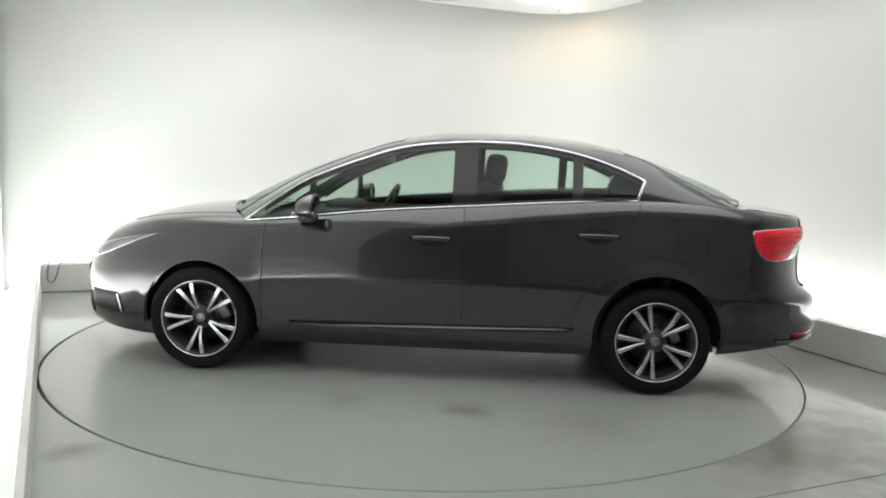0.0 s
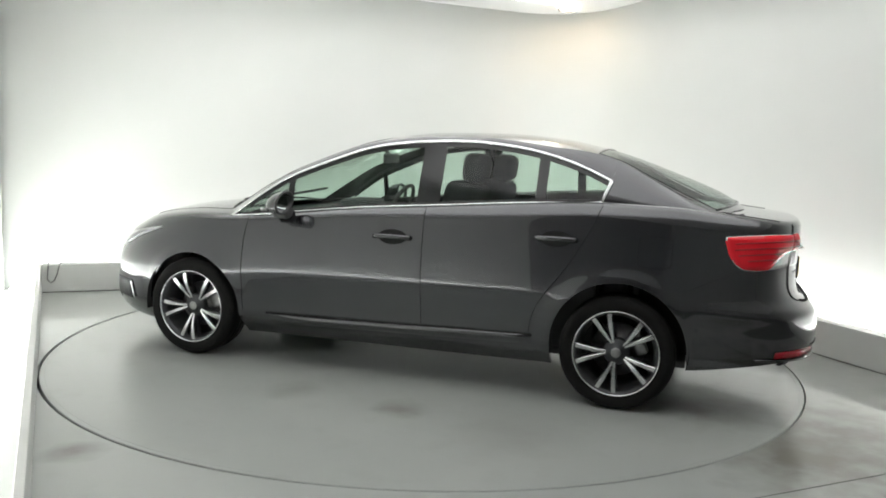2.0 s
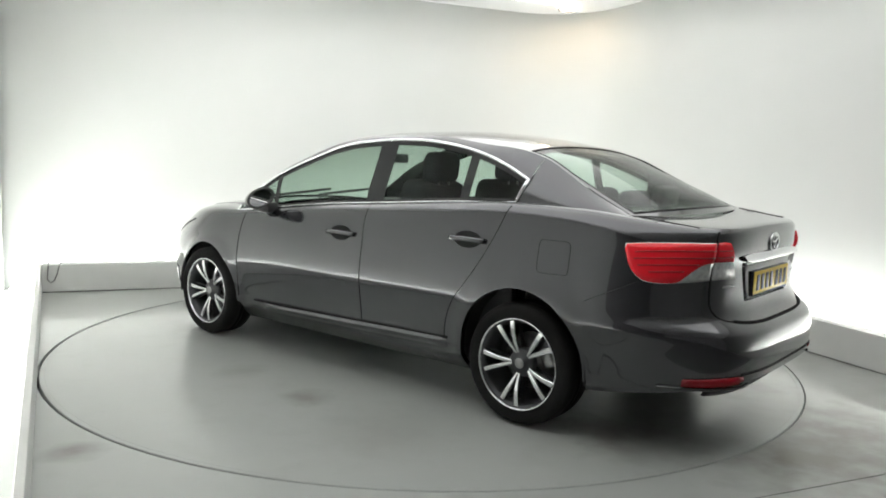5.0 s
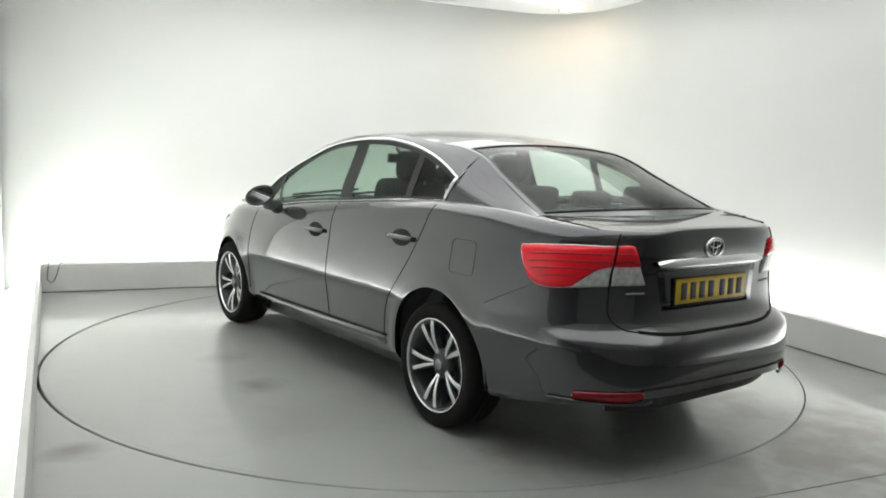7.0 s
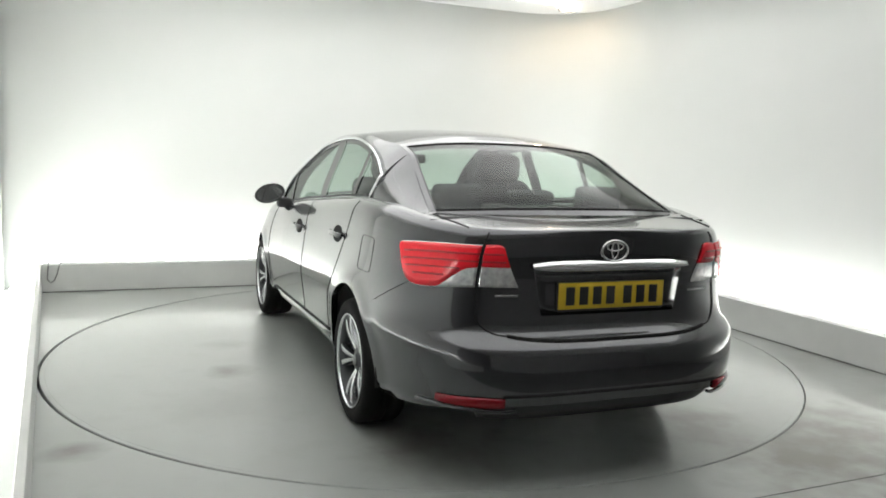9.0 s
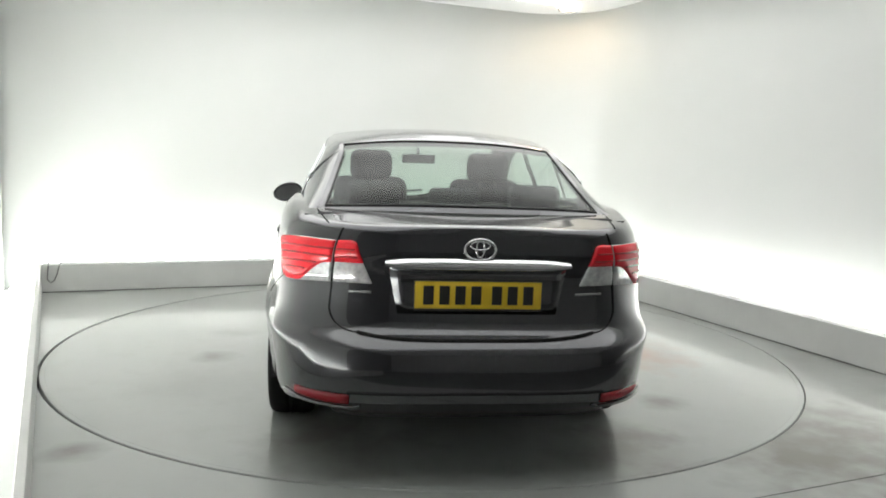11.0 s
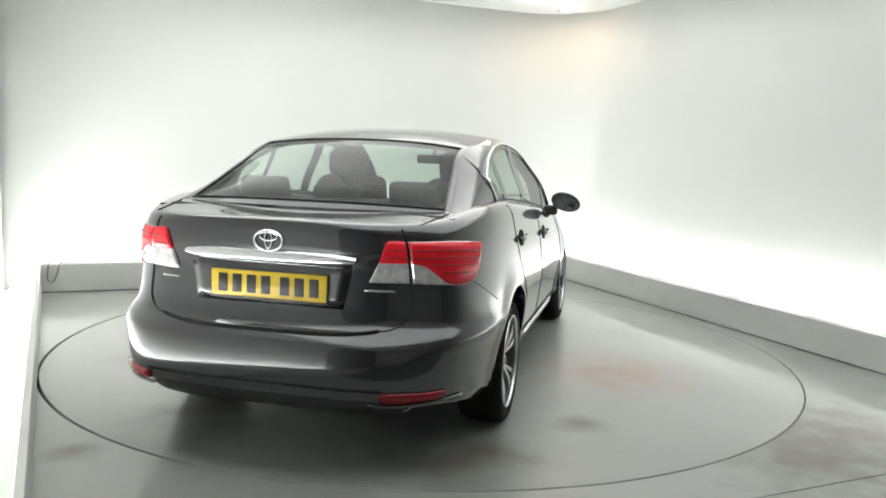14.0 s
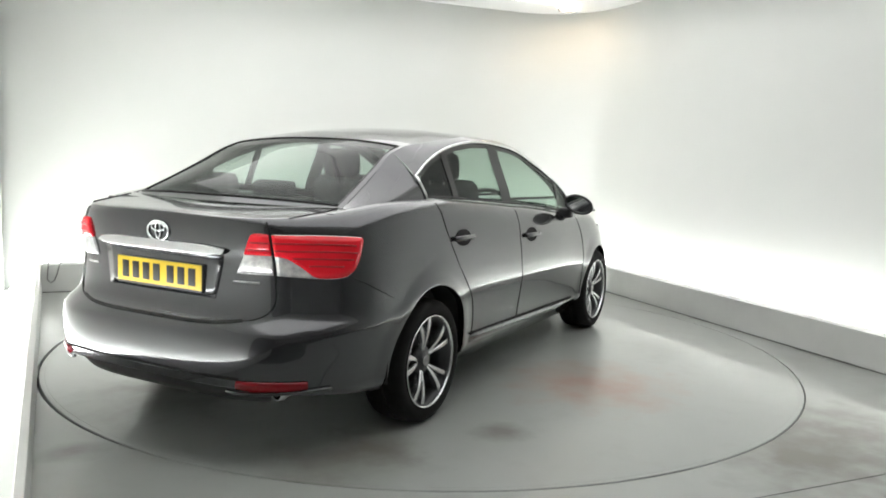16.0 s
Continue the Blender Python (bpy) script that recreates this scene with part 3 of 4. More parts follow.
def build_cabin(car):
    # roof skin
    vs = span(-1, 1, 25)
    part("roof", grid_bm([[roof_point(s, v) for v in vs] for s in span(S_FRONT, S_BACK, 40)]), M_PAINT, car)
    part("headliner", grid_bm([[roof_point(s, v, 0.03) for v in span(-0.97, 0.97, 13)] for s in span(S_FRONT, S_BACK, 20)]), material("headliner_cloth", (0.32, 0.32, 0.30), 0.9), car, "pale grey cloth headliner")
    # windscreen and rear glass with painted margins
    for name, s0, s1, edge in (("windscreen", 0.0, S_FRONT, 0.85), ("rear_window", S_BACK, 13.65, 0.955)):
        ss = span(s0, s1, 30)
        pane = part(name, grid_bm([[roof_point(s, v, 0.004) for v in span(-edge, edge, 19)] for s in ss]), M_GLASS, car, "green tinted glass pane")
        pane.visible_shadow = False
        for sg in (1, -1):
            part("pillar", grid_bm([[roof_point(s, v * sg) for v in span(edge, 1, 5)] for s in ss]), M_PAINT, car)
            part("glass_seal", rod_bm([roof_point(s, sg * edge, 0.001) for s in ss], 0.004, 6), M_GLOSSBLACK, pane)
        part("glass_seal", rod_bm([roof_point(s1 if name == "windscreen" else s0, v, 0.002) for v in span(-edge, edge, 21)], 0.005, 6), M_GLOSSBLACK, pane)
        part("glass_seal", rod_bm([roof_point(s0 if name == "windscreen" else s1, v, -0.001) for v in span(-edge, edge, 21)], 0.006, 6), M_GLOSSBLACK, pane)
    for x0, y0, x1, y1 in ((1.24, 0.42, 1.16, -0.12), (1.27, -0.10, 1.14, -0.60)):
        part("wiper", rod_bm([(x0 + (x1 - x0) * t, y0 + (y1 - y0) * t, 0.985 + 0.05 * t) for t in span(0, 1, 6)], 0.010, 8), M_BLACK, car, "black wiper arm")
    part("tail_panel", grid_bm([[roof_point(s, v) for v in vs] for s in span(13.65, 14, 5)]), M_PAINT, car)
    for sg in (1, -1):
        # painted rail above the side windows
        rows = []
        for x in span(1.118, -1.262, 60):
            top = rail(station_at(-x))
            zb = dlo_top(x)
            rows.append([Vector((x, sg * (cab_y(zb) + (top.y - cab_y(zb)) * t ** (1 + 0.4 * min(max(-0.3 - x, 0), 1)) + 0.008 * (1 - min(max(-0.3 - x, 0), 1)) * math.sin(math.pi * t)), zb + (top.z - zb) * t)) for t in span(0, 1, 6)])
        part("roof_rail", grid_bm(rows), M_PAINT, car)
        # painted panel behind the side windows
        rows, lining = [], []
        for q in span(0, 1, 24):
            top = rail(station_at(1.262 + q * (1.80 - 1.262)))
            zb = belt(-1.218 - 0.682 * q) - 0.008
            row = []
            for t in span(0, 1, 15):
                z = zb + (top.z - zb) * t
                xa = -1.218 - 0.044 * min((z - 1.107) / 0.15, 1)
                xz = -1.90 + 0.10 * t
                foot = 0.751 - 0.03 * q
                row.append(Vector((xa * (1 - q) + xz * q, sg * (foot + (top.y - foot) * t ** (1.9 - 0.75 * q)), z)))
            row[-1].y = sg * top.y
            rows.append(row)
            lining.append([Vector((p.x, p.y - sg * 0.035, p.z - 0.012)) for p in row])
        part("pillar_lining", grid_bm(lining), M_TRIM, car, "dark inner pillar lining")
        part("rear_pillar", grid_bm(rows), M_PAINT, car)
        # belt ledge
        rows = []
        for x in span(1.30, -1.95, 70):
            b = belt(x)
            rows.append([Vector((x, sg * y, b + dz)) for y, dz in ((side_y(x, b - 0.004) - 0.001, -0.004), (side_y(x, b - 0.004) - 0.012, 0.004), (0.70 if x > -1.2 else 0.66, 0.003))])
        part("belt_ledge", grid_bm(rows), M_PAINT, car)

        # side panes
        def pane(name, x0, x1, mat, off, label="", parent=car, shear=0.0, n=18):
            rows = []
            for q in span(0, 1, n):
                x = x0 + (x1 - x0) * q
                lo, hi = dlo_low(x), dlo_top(x)
                rows.append([cab(x - shear * (t - 0.5) * (hi - lo), lo + (hi - lo) * t, off, sg) for t in span(0, 1, 9)])
            ob = part(name, grid_bm(rows), mat, parent, label)
            return ob
        for x0, x1, nm in ((1.09, 0.70, "quarter_window"), (0.69, -0.15, "front_side_window"), (-0.265, -0.85, "rear_side_window"), (-0.89, -1.245, "quarter_window")):
            pane(nm, x0, x1, M_GLASS, -0.006, "green tinted side window", n=22).visible_shadow = False
        for x0, x1 in ((0.715, 0.675), (-0.14, -0.28), (-0.84, -0.90)):
            pane("window_pillar", x0, x1, M_GLOSSBLACK, -0.001, "gloss black window pillar", n=4)
        rows = []
        for x in span(0.98, -1.235, 60):
            lo, hi = dlo_low(x), dlo_top(x)
            rows.append([cab(x, hi - min(0.032, 0.5 * (hi - lo)) * t, -0.003, sg) for t in (0, 0.5, 1)])
        part("window_frame", grid_bm(rows), M_GLOSSBLACK, car, "black frame along the top of the side windows")
        # chrome frame round the side windows
        loop = [cab(x, dlo_top(x), 0.004, sg) for x in span(1.101, -1.25, 60)]
        loop += [cab(-1.256 + (0.042) * t, 1.221 + (1.11 - 1.221) * t, 0.006, sg) for t in (0.05, 0.3, 0.6, 0.95)]
        loop += [cab(x, dlo_low(x), 0.005, sg) for x in span(-1.21, 1.08, 40)]
        part("window_trim", rod_bm(loop, 0.008, 8, flat=(0.007, 0.009), closed=True), M_CHROME, car, "bright chrome strip round the side windows")
        part("window_trim_corner", rod_bm([cab(-1.252 + 0.038 * t, 1.218 - 0.106 * t, 0.007, sg) for t in span(0, 1, 5)], 0.01, 8, flat=(0.006, 0.012)), M_CHROME, car, "broad chrome corner piece")
        part("window_seal", rod_bm([cab(x, dlo_low(x) + 0.014, 0.002, sg) for x in span(-1.2, 1.02, 40)], 0.006, 6), M_BLACK, car)
        # door mirror
        mir = part("door_mirror", mirror_shell(sg), M_PAINT, car, "grey door mirror with dark frame")
        part("mirror_frame", rod_bm([(0.635, sg * (0.945 + 0.098 * math.cos(a) - 0.008 * math.sin(a)), 1.018 + 0.062 * math.sin(a) - 0.012 * math.cos(a)) for a in span(0, math.tau * 35 / 36, 36)], 0.008, 8, closed=True), M_BLACK, mir, "black mirror surround")
        glass = bmesh.new()
        ring = [glass.verts.new((0.641, sg * (0.945 + 0.094 * math.cos(a) - 0.008 * math.sin(a)), 1.018 + 0.058 * math.sin(a) - 0.012 * math.cos(a))) for a in span(0, math.tau * 35 / 36, 36)]
        glass.faces.new(ring)
        part("mirror_glass", glass, M_MIRROR, mir, "silver mirror glass", False)
        part("mirror_foot", box_bm(0.655, 0.755, min(sg * .78, sg * .88), max(sg * .78, sg * .88), 0.915, 0.985, 0.018), M_BLACK, mir, "black mirror foot")
        part("indicator", rod_bm([(0.725 + 0.035 * math.cos(q), sg * (0.87 + 0.16 * (q + 0.6) / 1.8), 0.968 + 0.01 * q) for q in span(-0.6, 1.2, 8)], 0.009, 8), M_CLEAR, mir, "clear indicator strip")


def mirror_shell(sg):
    rows = []
    for k in span(0, 1, 10):
        f = math.sqrt(max(1 - k * k, 0.0004))
        rows.append([(0.635 + 0.125 * k, sg * (0.945 - 0.02 * k + 0.105 * f * math.cos(a) - 0.008 * math.sin(a)), 1.018 - 0.012 * k + 0.069 * f * math.sin(a) - 0.012 * math.cos(a)) for a in span(0, math.tau * 31 / 32, 32)])
    return grid_bm(rows, True)


def gap_line(car, pts, r=0.0017, parent=None):
    part("panel_gap", rod_bm(pts, r, 6), M_GAP_SHADE, parent or car)


def skin_patch(name, a0, a1, lo, hi, rear, off, mat, parent, label="", n=24, m=7, depth=0.02, slant=0.0):
    """A lens or inlay that follows the rounded nose or tail between two edges."""
    rows = []
    for a in span(a0, a1, n):
        zl, zh = lo(a), hi(a)
        row = []
        for t in span(0, 1, m):
            z = zl + (zh - zl) * t
            row.append(round_end(a + slant * (z - 0.9) * (a - a0) / (a1 - a0), z, rear, off + 0.006 * math.sin(math.pi * t)))
        rows.append(row)
    def fold(q):
        v = Vector((XR if rear else XF, 0, q.z)) - q
        return v.normalized() * depth
    return part(name, shell_bm(rows, fold), mat, parent, label)


def build_tail(car, panels):
    boot = panels[("boot_lid", "")]
    bumper = panels[("rear_bumper", "")]
    for sg in (1, -1):
        # outer lamp: pointed towards the side, lower edge rising to the joint with the boot lid
        a_in, a_tip = 0.485, 1.085
        hi = curve([(a_in, 0.985), (0.7, 0.985), (0.95, 0.978), (a_tip, 0.968)])
        lo = curve([(a_in, 0.815), (0.62, 0.81), (0.75, 0.803), (0.86, 0.798), (0.94, 0.802), (1.0, 0.825), (1.05, 0.875), (a_tip, 0.94)])
        red_lo = curve([(a_in, 0.89), (0.54, 0.885), (0.62, 0.862), (0.69, 0.828), (0.74, 0.806), (0.86, 0.800), (0.94, 0.804), (1.0, 0.827), (1.05, 0.877), (a_tip, 0.942)])
        lamp = skin_patch("tail_light", sg * a_in, sg * a_tip, lambda a: lo(abs(a)) - 0.002, lambda a: hi(abs(a)), True, 0.004, M_CLEAR, car, "red and clear tail light wrapping round the corner")
        skin_patch("red_lens", sg * a_in, sg * (a_tip - 0.004), lambda a: red_lo(abs(a)), lambda a: hi(abs(a)) - 0.002, True, 0.009, M_RED, lamp, "glossy red lens")
        for k in range(1, 5):
            z = lambda a, k=k: hi(abs(a)) - 0.004 - 0.031 * k - 0.006 * (abs(a) - 0.5)
            top = 0.93 if k == 4 else (1.0 if k == 3 else 1.03)
            start = a_in if k < 3 else (0.60 if k == 3 else 0.70)
            pts = [round_end(sg * a, z(a), True, 0.0138) for a in span(start, top, 16)]
            part("lens_bar", rod_bm(pts, 0.003, 6, flat=(0.003, 0.004)), M_REDDARK, lamp)
        # inner lamp on the lid
        b_out, b_in = 0.463, 0.30
        hi2 = curve([(b_in, 0.976), (0.315, 0.984), (0.36, 0.988), (b_out, 0.985)])
        lamp2 = skin_patch("inner_tail_light", sg * b_out, sg * b_in, lambda a: 0.815, lambda a: 0.905, True, 0.005, M_CLEAR, boot, "clear reversing light in the boot lid", slant=sg * 0.65)
        skin_patch("red_lens", sg * b_out, sg * b_in, lambda a: 0.897, lambda a: hi2(abs(a)), True, 0.009, M_RED, lamp2, "glossy red lens", slant=sg * 0.65)
        for k in range(1, 3):
            pts = [round_end(sg * a, 0.981 - 0.031 * k, True, 0.0138) for a in span(b_out, b_in + 0.015 + 0.65 * (0.081 - 0.031 * k), 8)]
            part("lens_bar", rod_bm(pts, 0.003, 6, flat=(0.003, 0.004)), M_REDDARK, lamp2)
        # joint between lid and wing, down to the bumper
        pts = [round_end(sg * 0.474, z, True, 0.003) for z in span(1.035, 0.72, 16)]
        for q in span(0.1, 1, 12):
            e = q * math.pi / 2
            pts.append(round_end(sg * (0.30 + 0.174 * math.cos(e)), 0.72 - 0.095 * math.sin(e), True, 0.003))
        gap_line(car, pts, 0.0028)
        gap_line(car, [Vector((x, sg * (0.61 + 0.19 * (x + 2.12)), deck_z(x, 0.61 + 0.19 * (x + 2.12)) + 0.0012)) for x in span(-1.85, -2.12, 14)], 0.0025)
        # reflector low in the bumper
        ref = skin_patch("reflector", sg * 0.80, sg * 0.36, lambda a: 0.343 + 0.05 * max(0, 0.46 - abs(a)), lambda a: 0.386 - 0.03 * max(0, abs(a) - 0.5), True, 0.008, M_REFLECTOR, bumper, "red reflector low in the bumper", 12, 5)
        part("reflector_lip", rod_bm([round_end(sg * a, 0.333 + 0.03 * max(0, 0.34 - a) * 8, True, 0.006) for a in span(0.95, 0.30, 18)], 0.008, 6), M_PAINT, bumper)
        # bumper joint along the wing
        gap_line(car, [Vector((x, sg * (side_y(x, 0.80 - 0.12 * (-1.93 - x) / -0.24) + 0.001), 0.80 - 0.12 * (-1.93 - x) / -0.24)) for x in span(-1.93, -1.70, 10)], 0.0011)
    # lower joint of the lid, thickened to stand for shade above the bumper shelf
    gap_line(car, [round_end(a, 0.625 - 0.02 * (1 - (a / 0.3) ** 2), True, 0.002) for a in span(-0.3, 0.3, 40)], 0.008)
    gap_line(car, [round_end(a, 0.396 + 0.004 * math.cos(a * 5), True, 0.0) for a in span(-0.37, 0.37, 40)], 0.006, bumper)
    skin_patch("valance", -0.55, 0.55, lambda a: 0.27, lambda a: 0.372, True, -0.06, M_BLACK, bumper, "dark plastic valance set back under the bumper", 30, 5)
    # number plate in its recess
    recess = part("plate_recess", shell_bm([[round_end(angle_y(y * (1 - 0.13 * (1 - t)), 0.8), 0.698 + 0.185 * t, True, 0.002) for t in span(0, 1, 5)] for y in span(-0.37, 0.37, 16)], lambda q: Vector((0.01, 0, 0))), M_PAINT, boot, "recess for the number plate")
    xp = -2.262
    plate = part("number_plate", box_bm(xp - 0.006, xp, -0.26, 0.26, 0.722, 0.833, 0.003), M_YELLOW, boot, "yellow rear number plate with black characters")
    part("plate_holder", box_bm(xp - 0.003, xp + 0.012, -0.263, 0.263, 0.712, 0.835, 0.003), M_BLACK, plate, "black plate holder")
    for y in (0.205, 0.140, 0.075, 0.010, -0.075, -0.140, -0.205):
        part("plate_bar", box_bm(xp - 0.0085, xp - 0.004, y - 0.021, y + 0.021, 0.739, 0.816, 0.002), M_PLATEBLACK, plate, "dark bar in place of a character")
    # chrome strip with a lip above the plate
    rows = []
    for y in span(-0.385, 0.385, 30):
        a = angle_y(y, 0.9)
        e = 1 - (abs(y) / 0.385) ** 6
        rows.append([round_end(a, 0.905 + dz * (0.5 + 0.5 * e), True, d) for dz, d in ((-0.025, 0.0), (-0.023, 0.026), (-0.018, 0.030), (0.0, 0.021), (0.019, 0.008), (0.021, 0.0))])
    part("chrome_strip", grid_bm(rows), M_CHROME, boot, "broad chrome strip above the number plate")
    # plain oval badge
    bx = round_end(0.0, 0.963, True).x - 0.004
    def oval(cy, cz, ry, rz, r):
        return rod_bm([(bx, cy + ry * math.cos(a), cz + rz * math.sin(a)) for a in span(0, math.tau * 39 / 40, 40)], r, 8, closed=True)
    badge = part("badge", oval(0, 0.963, 0.063, 0.043, 0.006), M_CHROME, boot, "plain chrome oval badge")
    part("badge_oval", oval(0, 0.980, 0.040, 0.017, 0.004), M_CHROME, badge)
    part("badge_oval", oval(0, 0.966, 0.016, 0.034, 0.004), M_CHROME, badge)
    for y0, y1 in ((-0.53, -0.41), (0.43, 0.52)):
        part("model_badge", rod_bm([round_end(angle_y(y, 0.78), 0.78, True, 0.002) for y in span(y0, y1, 8)], 0.004, 6, flat=(0.002, 0.005)), M_STEEL, boot, "small chrome lettering shown as a bar")
    # exhaust
    tube = lathe_bm([(0.024, 0.0), (0.032, 0.0), (0.033, 0.16), (0.026, 0.16), (0.024, 0.02)], 24)
    tube.transform(Matrix.Translation((-2.13, -0.56, 0.285)) @ Matrix.Rotation(radians(-90), 4, "Z"))
    part("exhaust_pipe", tube, M_CHROME, car, "chrome exhaust tip")


def build_front(car, panels):
    bumper = panels[("front_bumper", "")]
    for sg in (1, -1):
        hi = curve([(0.45, 0.685), (0.7, 0.735), (0.95, 0.785), (1.06, 0.805)])
        lo = curve([(0.45, 0.60), (0.7, 0.645), (0.95, 0.745), (1.06, 0.795)])
        skin_patch("headlight", sg * 0.45, sg * 1.06, lambda a: lo(abs(a)), lambda a: hi(abs(a)), False, 0.004, M_HEADLAMP, car, "clear swept-back headlight", 20, 6)
        fog = skin_patch("fog_recess", sg * 0.60, sg * 0.92, lambda a: 0.29, lambda a: 0.42, False, 0.002, M_BLACK, bumper, "black fog light recess", 10, 5)
        part("fog_light_trim", rod_bm([round_end(sg * (0.92 + 0.03 * t), 0.41 - 0.11 * t, False, 0.006) for t in span(0, 1, 6)], 0.008, 6), M_CHROME, fog, "chrome strip beside the fog light")
        gap_line(car, [Vector((x, sg * 0.8 * side_y(x, belt(x) - 0.001), deck_z(x, 0.8 * side_y(x, belt(x) - 0.001)))) for x in span(1.2, 1.95, 14)])
    skin_patch("grille", -0.42, 0.42, lambda a: 0.50, lambda a: 0.585, False, 0.003, M_BLACK, bumper, "black upper grille", 16, 4)
    skin_patch("lower_grille", -0.55, 0.55, lambda a: 0.24, lambda a: 0.38, False, 0.003, M_BLACK, bumper, "black lower grille", 16, 4)
    part("grille_bar", rod_bm([round_end(a, 0.59, False, 0.006) for a in span(-0.42, 0.42, 24)], 0.01, 8), M_CHROME, bumper, "chrome grille bar")
    part("front_plate", box_bm(2.345, 2.365, -0.26, 0.26, 0.395, 0.505, 0.003), material("white_plate", (0.8, 0.8, 0.78), 0.4), bumper, "white front number plate")


def build_sides(car, panels):
    def on(x, z, sg, off=0.001):
        return Vector((x, sg * (side_y(x, z) + off), z))
    for sg, side in ((1, "left"), (-1, "right")):
        # door joints
        gap_line(car, [on(0.955 + 0.01 * math.sin(z * 3), z, sg) for z in span(0.33, 0.90, 20)])
        gap_line(car, [on(-0.225 + 0.015 * (z - 0.6), z, sg) for z in span(0.33, 1.035, 24)])
        edge = [(-0.86, 0.33), (-0.865, 0.40), (-0.89, 0.50), (-0.945, 0.60), (-1.02, 0.70), (-1.085, 0.80), (-1.14, 0.90), (-1.19, 1.0), (-1.225, 1.095)]
        fx = curve([(z, x) for x, z in edge])
        gap_line(car, [on(fx(z), z, sg) for z in span(0.33, 1.095, 30)])
        # joint at the door foot, widened to take in the shade over the moulding
        gap_line(car, [on(x, 0.324 + 0.04 * (0.76 - x) / 1.64, sg) for x in span(0.80, -0.88, 40)], 0.008)
        # bright sill crease: a rounded moulding along the foot of the doors
        rows = []
        for x in span(0.76, -0.88, 40):
            e = min(1, (0.76 - x) / 0.25, (x + 0.88) / 0.05)
            zc = 0.283 + (0.34 - 0.283) * (0.76 - x) / 1.64
            rows.append([on(x, zc + dz, sg, 0.001 + d * max(e, 0)) for dz, d in ((0.030, 0.0), (0.022, 0.010), (0.006, 0.017), (-0.012, 0.012), (-0.03, 0.0))])
        part("sill_moulding", grid_bm(rows), M_PAINT, car, "raised moulding along the sill")
        # handles; flat dark ovals paint in the shade of their bowls
        for name, x0 in (("front_door", -0.035), ("rear_door", -0.99)):
            door = panels[(name, side)]
            zc = 0.853 if name == "front_door" else 0.905
            bowl = bmesh.new()
            c = bowl.verts.new(on(x0, zc, sg, 0.0035))
            inner = [bowl.verts.new(on(x0 + 0.070 * math.cos(a), zc + 0.034 * math.sin(a), sg, 0.0035)) for a in span(0, math.tau * 23 / 24, 24)]
            outer = [bowl.verts.new(on(x0 + 0.088 * math.cos(a), zc + 0.044 * math.sin(a), sg, 0.0025)) for a in span(0, math.tau * 23 / 24, 24)]
            for k in range(24):
                j = (k + 1) % 24
                bowl.faces.new((c, inner[k], inner[j]))
                bowl.faces.new((inner[k], outer[k], outer[j], inner[j]))
            handle = part("handle", rod_bm([on(x0 + 0.115 * t, zc + 0.003 * (1 - t * t), sg, 0.010 + 0.020 * (1 - t ** 4)) for t in span(-1, 1, 17)], 0.012, 10, flat=(0.009, 0.014)), M_PAINT, door, "body-coloured pull handle")
            part("handle_bowl_shade", bowl, M_GAP_SHADE, handle, "flat dark oval painting the shaded recess behind the handle")
    for cx, cz, r in ARCH:
        for sg in (1, -1):
            rows = [[(cx + (r + 0.014) * math.cos(a), sg * y, cz + (r + 0.014) * math.sin(a)) for y in (0.866, 0.83, 0.6)] for a in span(-0.15, math.pi + 0.15, 30)]
            part("arch_liner", grid_bm(rows), M_UNDER, car, "black wheel arch liner")
            b = bmesh.new()
            vs = [b.verts.new((cx + (r + 0.014) * math.cos(a), sg * 0.6, cz + (r + 0.014) * math.sin(a))) for a in span(-0.15, math.pi + 0.15, 30)]
            b.faces.new(vs)
            part("arch_back", b, M_UNDER, car, "black inner wheel arch")
    # fuel flap on the near side
    ring = []
    for a in span(0, math.tau * 47 / 48, 48):
        c, s = math.cos(a), math.sin(a)
        x = -1.515 + 0.085 * math.copysign(abs(c) ** 0.25, c)
        z = 0.868 + 0.08 * math.copysign(abs(s) ** 0.25, s)
        ring.append(on(x, z, 1))
    part("fuel_flap", rod_bm(ring, 0.0010, 6, closed=True), M_GAP_SHADE, car, "fuel flap outline")
    rows = [[Vector((x, y, hem(x) + 0.015)) for y in span(-side_y(x, hem(x) + 0.015), side_y(x, hem(x) + 0.015), 5)] for x in span(2.15, -2.2, 50)]
    for row in rows:
        x = row[0].x
        if any(abs(x - cx) < r + 0.03 for cx, _, r in ARCH):
            for q in row:
                q.y = max(-0.58, min(0.58, q.y))
    part("underbody", grid_bm(rows), M_UNDER, car, "black underbody tray")


